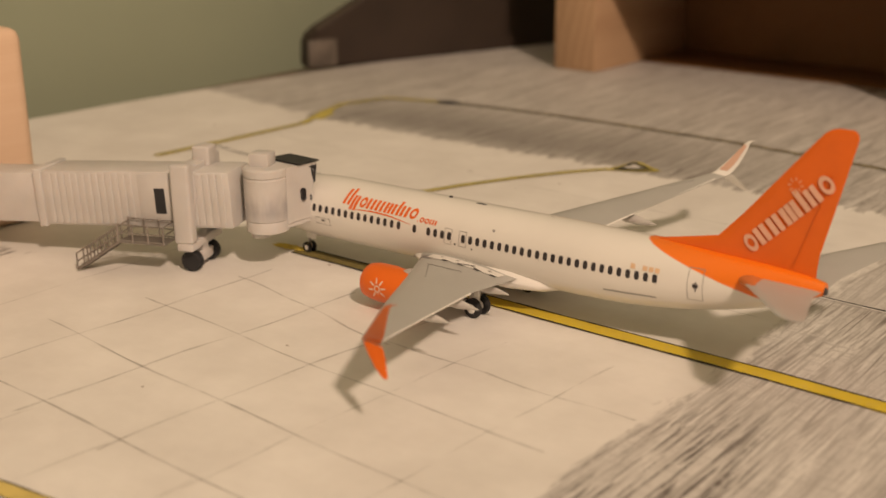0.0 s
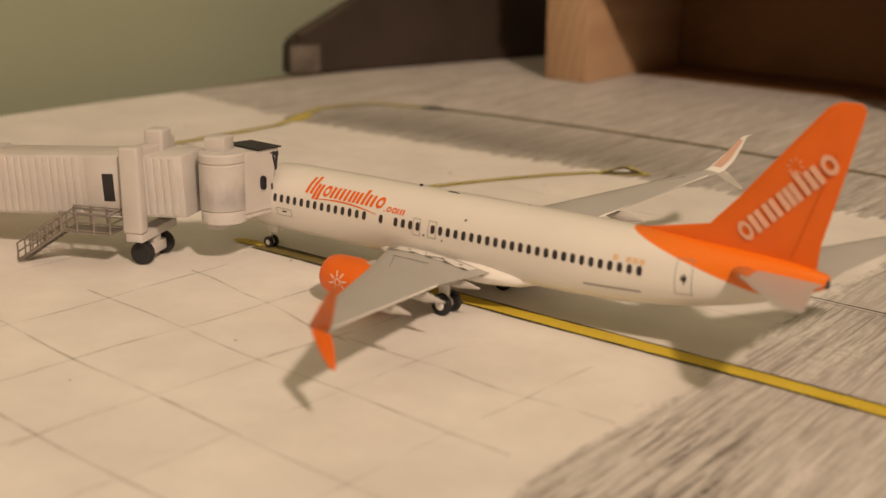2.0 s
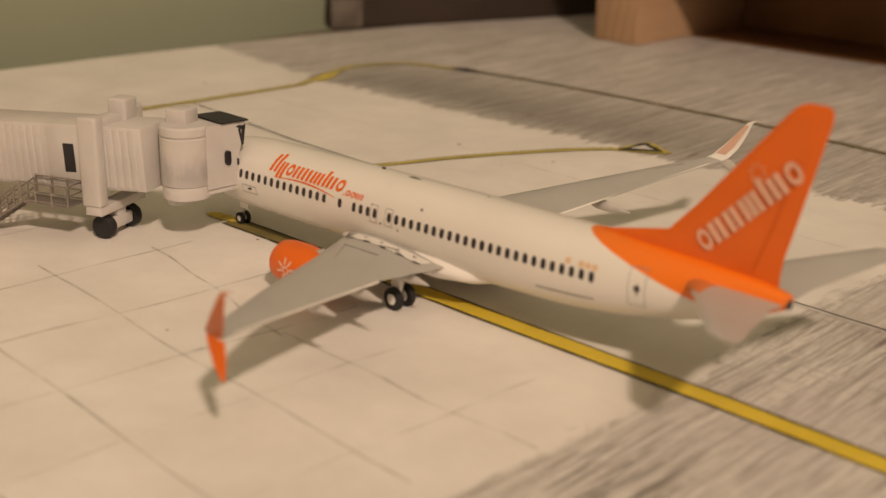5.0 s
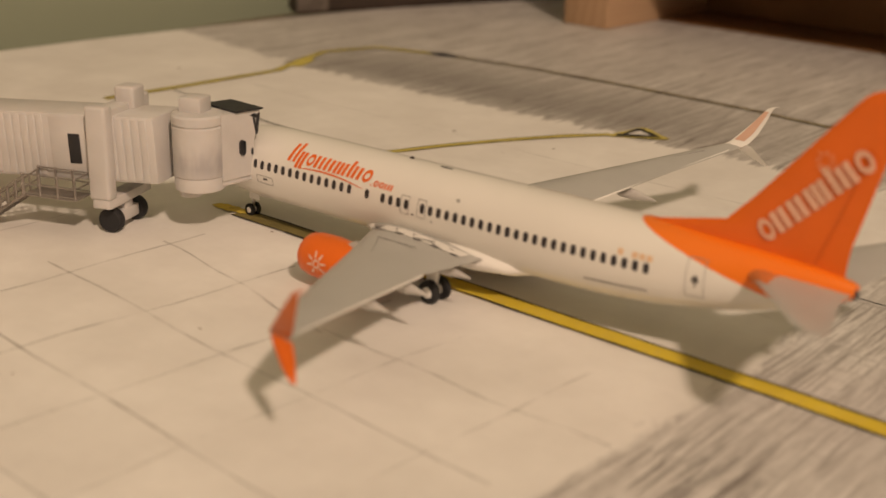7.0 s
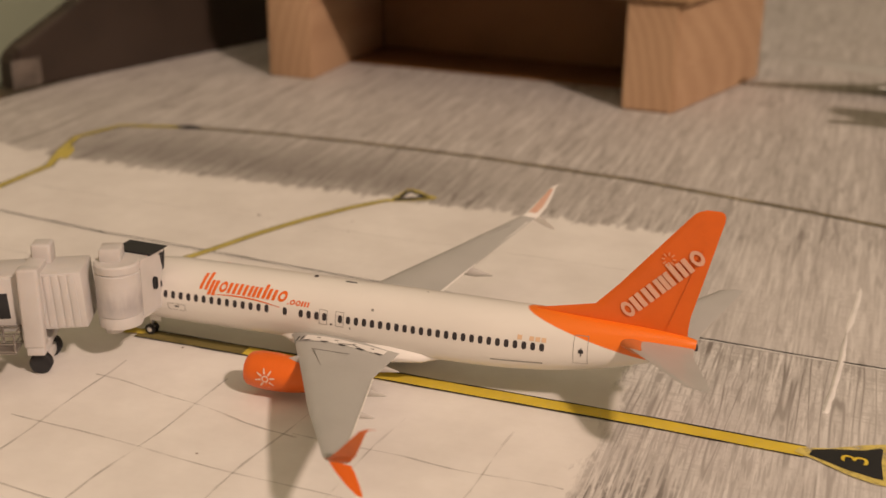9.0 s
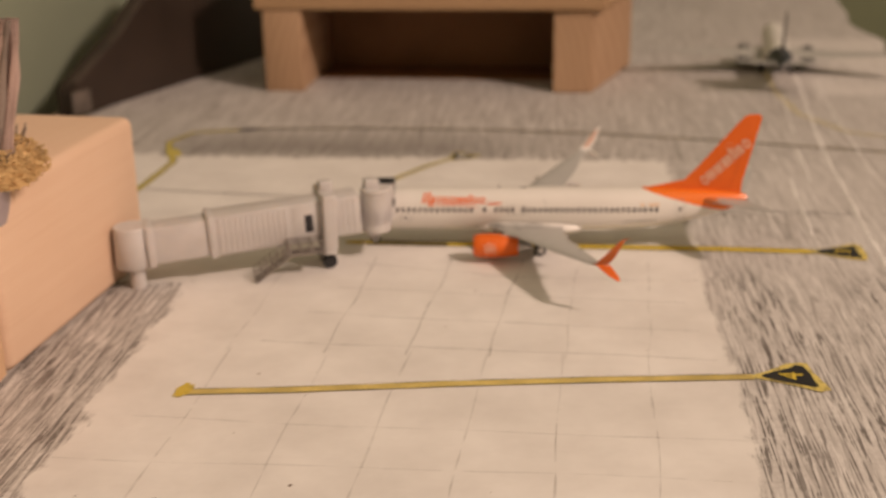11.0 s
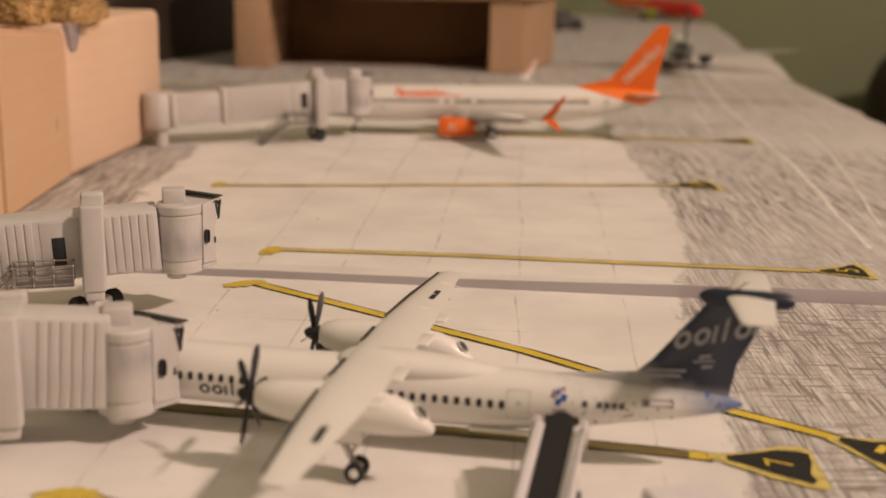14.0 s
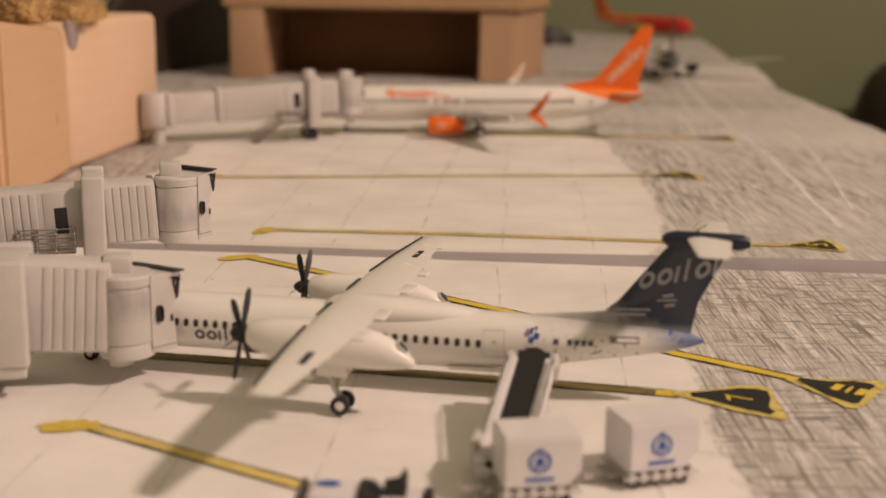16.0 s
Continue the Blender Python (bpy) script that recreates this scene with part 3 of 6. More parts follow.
stand_line("gate_line", [(0.2, -21.22), (2.5, -21.58), (4.67, -21.92), (6.52, -22.29), (6.78, -22.35)], 0.22, 8, "yellow gate line under the turboprop airliner", shadowed=3,
           tri=[(6.75, -22.36), (7.74, -23.08), (7.84, -22.05)], number="7", turn=88, size=0.42)
stand_line("gate_line", [(0.5, -23.7), (1.86, -24.5), (2.8, -25.05), (5.2, -26.5)], 0.18, 9, "short slanting yellow gate line beside the baggage carts",
           dab=(0.24, -23.68, 0.30, 0.15, 0.15), stripe=WORN_YELLOW)
stand_line("gate_line", [(-0.45, 2.3), (0.06, 3.55), (0.5, 4.7), (0.95, 5.65), (1.55, 6.7), (2.1, 7.45)], 0.16, 10, "curved yellow gate line running to the far side", paint=OLIVE, ink=0.02,
           tri=[(2.15, 7.32), (2.25, 8.24), (2.98, 7.86)], number="o")
stand_line("taxiway_line", [(-6.2, 2.7), (-6.05, 4.8), (-5.95, 6.9), (-6.45, 8.1), (-6.75, 9.1), (-6.35, 10.4), (-4.7, 10.86)],
           0.20, 11, "curved olive-yellow taxiway line with dark edges", dab=(-6.2, 7.9, 0.45, 0.16, 2.0), paint=OLIVE, ink=0.025)
stand_line("taxiway_line", [(-4.7, 10.86), (-2.4, 11.12), (0.1, 11.17), (2.9, 11.08), (6.7, 10.66), (8.2, 10.34), (10.1, 9.96), (16.3, 8.4)],
           0.13, 13, "worn brownish stretch of the taxiway line between two dark edges", paint=WORN_OLIVE, ink=0.045)
stand_line("taxiway_line", [(13.3, 21), (13.05, 17.3), (13.25, 13.6), (14.3, 11.2), (16.4, 9.9)], 0.2, 12, "pale yellow taxiway line leading to the far airliners", ink=0.004, paint=PALE_YELLOW)
solid("hold_mark", flat([(-5.0, 10.72), (-4.75, 11.02), (-4.3, 10.95), (-4.55, 10.68)], 0.03), BLACK, "small dark hold mark on the taxiway line", "apron marking")


# ---- pencilled slab joints on the apron ----
def wavering(a, b, salt, n=26, amount=0.035):
    (ax, ay), (bx, by) = a, b
    out = []
    for k in range(n + 1):
        s = k / n
        w = amount * (math.sin(5.1 * s + salt) + 0.6 * math.sin(13.7 * s + 2.3 * salt))
        dx, dy = bx - ax, by - ay
        long = math.hypot(dx, dy)
        out.append((ax + dx * s - dy / long * w, ay + dy * s + dx / long * w))
    return out


def pencil_grid():
    """Hand-ruled joints about one and a half apart, darker round the airliner, with a few specks of dirt."""
    t = thing("pencil_grid", "hand-ruled pencil joints and dirt specks on the white apron", "pencil lines", kind="structure")
    for k, (x0, y0, x1, y1) in enumerate(((1.0, -1.55, 4.6, -2.2), (4.5, -2.18, 8.3, -2.2), (0.6, -3.02, 7.9, -3.5), (0.2, -4.40, 8.0, -5.02), (-0.4, -5.86, 8.2, -6.32))):
        part("joint_line", ribbon(wavering((x0, y0), (x1, y1), k), 0.029, 0.005, 0.5, 70 + k, 0.3), PENCIL, t)
    for k, (x0, y0, x1, y1) in enumerate(((-1.9, -9.15, 8.3, -9.45), (-2.7, -10.6, 7.9, -10.7), (-2.6, -12.05, 7.6, -12.3), (-2.0, -17.6, 5.0, -18.1), (-1.0, -19.3, 6.2, -19.9), (-4.5, 2.2, 8.0, 1.6), (-5.5, 5.6, 7.6, 5.3), (2.0, -23.4, 7.5, -24.2))):
        part("joint_line", ribbon(wavering((x0, y0), (x1, y1), 3 + k), 0.029, 0.005, 0.5, 80 + k, 0.3), FAINT_PENCIL, t)
    for k, (xt, xb) in enumerate(((-0.78, -1.2), (1.12, 0.62), (2.80, 2.0), (4.36, 3.42), (5.62, 5.0), (7.15, 6.6))):
        part("joint_line", ribbon(wavering((xt + 0.04 * k, -1.0), (xt - (xt - xb) * 0.4, -6.4), 5 + k), 0.029, 0.006, 0.5, 90 + k, 0.3), PENCIL if k in (1, 2, 3) else FAINT_PENCIL, t)
        part("joint_line", ribbon(wavering((xt - (xt - xb) * 0.4 + 0.03, -6.2), (xb, -15.4), 7 + k), 0.036, 0.006, 0.5, 97 + k, 0.3), FAINT_PENCIL, t)
        part("joint_line", ribbon(wavering((xb - 0.1, -16.3), (xb - 0.5, -25.5), 9 + k), 0.029, 0.006, 0.5, 104 + k, 0.3), FAINT_PENCIL, t)
    rnd = random.Random(31)
    spots = [(-7.5, 5.5), (0.0, 5.62), (1.26, -11.25), (0.5, -17.45), (3.4, -20.1)] + [(rnd.uniform(-2, 7.5), rnd.uniform(-14, 6)) for k in range(14)]
    for k, (px, py) in enumerate(spots):
        r = 0.045 if k < 3 else rnd.uniform(0.015, 0.04)
        part("dirt_speck", flat([(px + r * rnd.uniform(0.6, 1.2) * math.cos(a * 0.8976), py + r * rnd.uniform(0.5, 1.0) * math.sin(a * 0.8976)) for a in range(7)], 0.007), TWIG, t)


pencil_grid()


# ---- wooden block with dried moss ----
def block():
    t = thing("wooden_block", "rounded pale pine block standing beside the apron", "wood block", -4.33, -4.6, 0, -5.2, group="pine blocks")
    bm = box(B(), -9.0, 0, -3.08, 3.08, 0.0, 3.38, 0.2, seg=4)
    part("block", bm, PINE, t)
    run = loft(B(), [[(-0.12, y0, z), (0.03, y0, z), (0.03, y1, z), (-0.12, y1, z)] for y0, y1, z in ((-2.92, -2.62, 2.72), (-2.98, -2.5, 2.85), (-3.02, -2.36, 3.1), (-3.04, -2.3, 3.39))])
    bmesh.ops.bevel(run, geom=list(run.edges), offset=0.04, segments=2, affect="EDGES")
    part("glue_run", run, PURPLE, t, "grey dried glue run")
    for x, z, h in ((-0.35, 2.4, 0.14), (-0.42, 1.35, 0.1)):
        part("nail_mark", box(B(), x - 0.012, x + 0.012, -3.084, -3.07, z, z + h), TWIG, t)
    return t


def front_block():
    """A second, warmer block butted against the first, its top rising a little towards the near end."""
    t = thing("wooden_block", "warm-toned pine block butted against a paler block", "wood block", -4.60, -7.76, 0, 2.2, group="pine blocks")
    bm = B()
    loft(bm, [[(0, py, 0), (0, py, h), (-8.6, py, h), (-8.6, py, 0)] for py, h in ((-0.03, 3.2), (-4.6, 3.62))])
    bmesh.ops.bevel(bm, geom=list(bm.edges), offset=0.12, segments=3, affect="EDGES")
    part("block", bm, PINE_WARM, t)
    part("nail_mark", box(B(), -0.01, 0.004, -1.02, -0.98, 1.2, 1.5), TWIG, t)
    return t


block()
front_block()


def moss(x, y, z, size, seed):
    """A clump of straw-coloured dried moss: many small tufts with gaps."""
    rnd = random.Random(seed)
    t = thing("dried_moss_clump", "straw-coloured dried moss clump on the pine block", "dried moss", x, y, z)
    bm = B()
    for k in range(2600):
        a, e, r = rnd.uniform(0, 6.283), rnd.uniform(-0.25, 1.5), size * rnd.uniform(0.3, 1.0) ** 0.6
        c = Vector((math.cos(a) * math.cos(e), math.sin(a) * math.cos(e), 0.25 + 0.8 * math.sin(e))) * r
        s = size * rnd.uniform(0.025, 0.065)
        turn = Matrix.Rotation(rnd.uniform(0, 6.28), 3, "X") @ Matrix.Rotation(rnd.uniform(0, 6.28), 3, "Z")
        vs = [bm.verts.new(c + turn @ Vector(p) * s * rnd.uniform(0.6, 1.3)) for p in ((1.5, 0, 0), (-1.5, 0, 0), (0, 0.6, 0), (0, -0.6, 0), (0, 0, 0.6), (0, 0, -0.6))]
        for q in ((0, 2, 4), (2, 1, 4), (1, 3, 4), (3, 0, 4), (2, 0, 5), (1, 2, 5), (3, 1, 5), (0, 3, 5)):
            bm.faces.new([vs[n] for n in q])
    core = bmesh.ops.create_icosphere(bm, subdivisions=3, radius=size * 0.72)["verts"]
    for v in core:
        v.co *= 1 + rnd.uniform(-0.12, 0.12)
        v.co.z = max(v.co.z * 0.9 + 0.2 * size, -0.02)
    tagged(part("moss_mass", bm, STRAW, t), kind="stuff")
    bm = B()
    for k in range(9):
        a = rnd.uniform(0, 6.283)
        tip = Vector((math.cos(a) * size * 0.5, math.sin(a) * size * 0.5, size * rnd.uniform(0.7, 1.5)))
        tube(bm, (0, 0, 0), tip, size * 0.07, size * 0.02, 6)
    part("twig", bm, TWIG, t)
    return t


moss(-4.68, -6.9, 3.36, 0.62, 21)
moss(-5.55, -7.0, 3.36, 0.85, 22)
moss(-6.6, -6.4, 3.36, 1.1, 23)
moss(-4.80, -6.2, 3.36, 0.72, 24)
moss(-5.95, -6.8, 4.0, 0.92, 25)
moss(-6.1, -6.7, 5.0, 0.95, 26)
moss(-6.2, -6.7, 6.0, 0.9, 27)


def dried_plant():
    """A short trunk of twisted, peeling strands that rises out of the moss."""
    t = thing("dried_plant", "twisted pinkish-grey dried stem rising out of straw-coloured moss", "dried stem", -4.78, -6.62, 3.37)
    rnd = random.Random(35)
    for k in range(9):
        a0, turn, off = 2 * math.pi * k / 9, rnd.uniform(1.2, 2.0), rnd.uniform(0.12, 0.2) if k else 0.0
        bm, rings = B(), []
        for j in range(15):
            f = j / 14
            a = a0 + turn * f
            r = off * (1.25 - 0.5 * f + 0.35 * f * f) + 0.03 * math.sin(9 * f + k)
            c = Vector((0.36 * f + r * math.cos(a), r * math.sin(a), 2.9 * f))
            w = (0.085 + 0.03 * math.sin(6 * f + 2 * k)) * rnd.uniform(0.85, 1.15) + (0.06 if k == 0 else 0.0)
            rings.append([(c.x + w * math.cos(2 * math.pi * q / 8), c.y + w * math.sin(2 * math.pi * q / 8), c.z) for q in range(8)])
        part("strand", loft(bm, rings), TWIG if k in (3, 6) else BARK, t)
    return t


dried_plant()


# ---- wooden stand at the far side ----
def stand():
    t = thing("wooden_stand", "low pine stand of two posts and a board, dark inside", "wooden stand", 0.45, 17.0, 0, -1.8)
    part("left_post", box(B(), -5.85, -4.42, -0.42, 5.2, 0, 2.95, 0.06), PINE_END, t)
    bm = loft(B(), [[(4.64, -0.15, z), (6.06, -0.15, z), (7.55, 5.2, z), (5.2, 5.2, z)] for z in (0.0, 2.95)])
    bmesh.ops.bevel(bm, geom=list(bm.edges), offset=0.06, segments=2, affect="EDGES")
    part("right_post", bm, PINE_END, t, "pine post set askew")
    bm = loft(B(), [[(-6.15, -0.5, z), (6.4, -0.35, z), (7.8, 5.4, z), (-6.15, 5.4, z)] for z in (2.955, 4.9)])
    bmesh.ops.bevel(bm, geom=list(bm.edges), offset=0.08, segments=2, affect="EDGES")
    part("top_board", bm, PINE_BOARD, t)
    part("back_panel", box(B(), -4.40, 5.0, 4.6, 5.15, 0, 2.94, 0.02), INNER_SHADE, t, "dark brown back panel")
    # two dark sheets added above and below to deepen the shade in the opening
    part("shade_ceiling", box(B(), -4.40, 4.62, 0.6, 4.58, 2.86, 2.948, 0.01), INNER_SHADE, t, "dark brown sheet added for the shade inside")
    part("shade_floor", box(B(), -4.40, 4.62, 2.1, 4.58, 0.01, 0.05, 0.01), INNER_SHADE, t, "dark brown sheet added for the shade inside")
    return t


stand()


def dark_case():
    """A dark case with a slanted end, along the left rim of the table."""
    t = thing("dark_case", "dark brown leatherette case with a worn grey slanted end", "case", -11.0, 12.3, 0, 70)
    prof = [(0.0, 0.0), (0.05, 0.9), (0.35, 1.15), (2.7, 2.3), (5.4, 4.2), (9.0, 6.2), (26.0, 6.4), (26.0, 0.0)]
    bm = B()
    loft(bm, [[(px, 0.02 + dy, pz) for px, pz in prof] for dy in (0.0, 0.7)])
    bmesh.ops.bevel(bm, geom=list(bm.edges), offset=0.08, segments=2, affect="EDGES")
    part("body", bm, DARK_CASE, t)
    part("worn_end", box(B(), -0.03, 0.9, -0.02, 0.015, 0.05, 0.85, 0.01), CASE_END, t)
    part("rim", loft(B(), [[(0.25 + dx, dy, 1.15 + dz), (2.7 + dx, dy, 2.38 + dz), (5.4 + dx, dy, 4.28 + dz), (9.0 + dx, dy, 6.28 + dz), (9.0 + dx, dy, 6.2 + dz), (5.4 + dx, dy, 4.2 + dz), (2.7 + dx, dy, 2.3 + dz), (0.25 + dx, dy, 1.05 + dz)] for dx, dy, dz in ((0, -0.02, 0), (0, 0.3, 0.02))]), CASE_RIM, t)
    return t


dark_case()


CREASES = [[(14.3, 20.4), (13.95, 16.9), (13.1, 9.1), (12.8, 4.2), (12.6, 1.0), (12.4, -3.4), (12.05, -7.0), (11.7, -10.3), (11.5, -12.7)], [(15.1, 20.0), (14.65, 16.9), (14.38, 13.6), (14.2, 10.2), (13.95, 6.3)], [(14.75, 19.0), (14.35, 15.6)], [(13.2, 16.5), (12.6, 11.0)], [(12.35, 9.0), (12.1, 5.5)],
           [(14.4, 3.0), (13.8, -2.2), (13.1, -6.5), (12.3, -10.8)], [(16.0, 12.0), (15.3, 3.0), (15.0, -4.0)], [(11.6, 6.0), (11.3, 1.0)]]


def creases():
    """Pale creases where the wood-look film is wrinkled: low ridges that catch the light, with part of the highlight
    put into their white.
    """
    t = thing("film_creases", "pale wrinkled creases in the grey wood-look film", "crease", kind="structure")
    rnd = random.Random(40)
    for k, pts in enumerate(CREASES):
        for (ax, ay), (bx, by) in zip(pts, pts[1:]):
            long = math.hypot(bx - ax, by - ay)
            s = 0.0
            while s < long:
                e = min(long, s + rnd.uniform(0.8, 2.6))
                wide, high = rnd.uniform(0.04, 0.06) * (1.4 if k == 0 else 1.0), rnd.uniform(0.015, 0.03)
                bm, prev, n = B(), None, 9
                for j in range(n):
                    f = j / (n - 1)
                    v = s + (e - s) * f
                    taper = min(1.0, 0.25 + 5 * f, 0.25 + 5 * (1 - f)) * rnd.uniform(0.75, 1.1)
                    cx, cy = ax + (bx - ax) * v / long + 0.015 * math.sin(2 * v + k) + rnd.uniform(-0.008, 0.008), ay + (by - ay) * v / long
                    row = [bm.verts.new((cx + dx * wide * taper, cy, z)) for dx, z in ((-1, 0.003), (-0.25, high * taper), (0.25, high * taper), (1, 0.003))]
                    if prev:
                        for q in range(3):
                            bm.faces.new((prev[q], prev[q + 1], row[q + 1], row[q]))
                    prev = row
                part("crease", bm, CREASE, t)
                s = e + rnd.uniform(-0.5, 0.15)


def seam():
    """The overlapping edge of two pieces of film, seen as a thin dark line."""
    t = thing("film_seam", "thin dark seam where two pieces of film meet", "seam", kind="structure")
    pts = [(-6.0, 4.12), (-4.0, 3.86), (-2.4, 3.66), (-0.3, 3.52), (2.5, 3.3), (5.0, 3.12), (7.1, 2.98), (8.3, 2.94), (9.8, 2.88), (10.9, 2.82), (12.6, 2.76)]
    part("dark_edge", ribbon(pts, 0.035, 0.010, 0.5, 61), BLACK, t)
    part("pale_edge", ribbon([(px, py - 0.05) for px, py in pts], 0.05, 0.009, 0.4, 62), CREASE, t)


seam()
creases()


# ---- the orange-tailed airliner ----
SECTIONS = [(0.0, 0.66, 0.02, 0.02), (0.06, 0.66, 0.10, 0.10), (0.2, 0.685, 0.2, 0.19), (0.45, 0.735, 0.31, 0.30), (0.8, 0.80, 0.40, 0.41), (1.2, 0.843, 0.45, 0.475), (1.7, 0.862, 0.468, 0.50),
            (6.0, 0.925, 0.47, 0.50), (6.8, 0.945, 0.46, 0.485), (7.5, 0.985, 0.425, 0.45), (8.1, 1.03, 0.36, 0.385), (8.7, 1.095, 0.265, 0.295), (9.2, 1.165, 0.165, 0.185), (9.45, 1.205, 0.10, 0.105), (9.53, 1.215, 0.07, 0.075)]


def hull(sections, n=32):
    """Rings through smoothly joined sections (x, height, half width, half height)."""
    xs = [s[0] for s in sections]
    dense = sorted(set([xs[0] + (xs[-1] - xs[0]) * k / 70 for k in range(71)] + xs))
    rings = []
    for x in dense:
        zc, ry, rz = section_at(sections, x)
        rings.append([(x, ry * math.cos(2 * math.pi * k / n), zc + rz * math.sin(2 * math.pi * k / n)) for k in range(n)])
    return loft(B(), rings)


def section_at(sections, x):
    xs = [s[0] for s in sections]
    k = max(0, min(len(xs) - 2, sum(1 for v in xs if v <= x) - 1))
    f = (x - xs[k]) / (xs[k + 1] - xs[k])

    def mono(col):
        p = [s[col] for s in sections]
        d = [(p[i + 1] - p[i]) / (xs[i + 1] - xs[i]) for i in range(len(p) - 1)]

        def slope(i):
            if i == 0 or i == len(p) - 1:
                return d[0] if i == 0 else d[-1]
            return 0 if d[i - 1] * d[i] <= 0 else 2 * d[i - 1] * d[i] / (d[i - 1] + d[i])
        h, m0, m1 = xs[k + 1] - xs[k], slope(k), slope(k + 1)
        return (2 * f**3 - 3 * f**2 + 1) * p[k] + (f**3 - 2 * f**2 + f) * h * m0 + (-2 * f**3 + 3 * f**2) * p[k + 1] + (f**3 - f**2) * h * m1
    return mono(1), mono(2), mono(3)


def skin(sections, x, z, side=-1, lift=0.004):
    """The place on a hull's side at x and height z."""
    zc, ry, rz = section_at(sections, x)
    s = max(-0.995, min(0.995, (z - zc) / rz))
    c = math.sqrt(1 - s * s)
    return Vector((x, side * (ry * c + lift * c), z + lift * s))


def print_on(sections, bm, quad, side=-1, nx=2, nz=3, lift=0.004):
    """A printed patch: quad of four (x, z) corners laid on the hull."""
    a, b, c, d = [Vector(q) for q in quad]
    rows = []
    for j in range(nz + 1):
        s = j / nz
        lo, hi = a.lerp(d, s), b.lerp(c, s)
        rows.append([bm.verts.new(skin(sections, *lo.lerp(hi, k / nx), side, lift)) for k in range(nx + 1)])
    for r0, r1 in zip(rows, rows[1:]):
        for k in range(nx):
            bm.faces.new((r0[k], r0[k + 1], r1[k + 1], r1[k]))


def frame_on(sections, bm, x0, x1, z0, z1, w, side=-1):
    """A thin printed rectangle outline."""
    for q in ([(x0, z0), (x1, z0), (x1, z0 + w), (x0, z0 + w)], [(x0, z1 - w), (x1, z1 - w), (x1, z1), (x0, z1)],
              [(x0, z0), (x0 + w, z0), (x0 + w, z1), (x0, z1)], [(x1 - w, z0), (x1, z0), (x1, z1), (x1 - w, z1)]):
        print_on(sections, bm, q, side, 1, 6)


def wheel(name, parent, x, y, z, r, w, hub=True):
    tyre = B()
    tube(tyre, (x, y - w / 2, z), (x, y + w / 2, z), r * 0.86, r * 0.86, 20, rings=((0.18, r), (0.82, r)))
    ob = part(name, tyre, RUBBER, parent)
    if hub:
        for s in (-1, 1):
            part("hub", tube(B(), (x, y + s * w * 0.49, z), (x, y + s * w * 0.58, z), r * 0.5, r * 0.42, 14), WHITE, ob, "white hub")
    return ob


def brand_marks(signs, stroke=0.26):
    """Plain bars and rings in place of a brand. signs: (shape, low, high, advance); quads of (along, up) with the x height as one unit, one list a bar or ring."""
    out, u = [], 0.0
    for shape, lo, hi, step in signs:
        if shape == "o":
            c, r, n = u + step * 0.44, min(step * 0.44, 0.5), 12
            ring = lambda a, k: (c + k * r * math.cos(a), 0.46 + k * (r / 0.5) * 0.48 * math.sin(a) * 0.5 / r)
            around = [2 * math.pi * k / n for k in range(n + 1)]
            out.append([[ring(a0, 0.5), ring(a0, 1.0), ring(a1, 1.0), ring(a1, 0.5)] for a0, a1 in zip(around, around[1:])])
        else:
            n = len(shape)
            for k in range(n):
                x0 = u + (step - 0.2 - stroke) * (k / (n - 1) if n > 1 else 0.0)
                top = hi if k == 0 else min(hi, 0.9)
                out.append([[(x0, lo), (x0 + stroke, lo), (x0 + stroke, top), (x0, top)]])
        u += step
    return out, u


FRONT_MARKS = [("|", 0, 1.3, 0.5), ("|", 0, 1.4, 0.45), ("||", -0.4, 0.9, 0.9), ("o", 0, 1, 0.85), ("||", 0, 0.9, 1.0), ("||", 0, 0.92, 1.0), ("|||", 0, 0.9, 1.35), ("|", 0, 1.2, 0.45), ("||", 0, 0.92, 1.0), ("o", 0, 1, 0.95)]
TAIL_MARKS = [("o", 0, 1, 0.85), ("||", 0, 0.9, 1.0), ("||", 0, 0.9, 1.0), ("|||", 0, 0.9, 1.35), ("|", 0, 1.2, 0.48), ("||", 0, 0.9, 1.0), ("o", 0, 1, 0.95)]
NAVY_MARKS = [("o", 0, 1, 1.05), ("o", 0, 1, 1.05), ("|", 0, 0.95, 0.55), ("|", 0, 1.25, 0.6), ("o", 0, 1, 1.05), ("|", 0, 0.95, 0.45)]


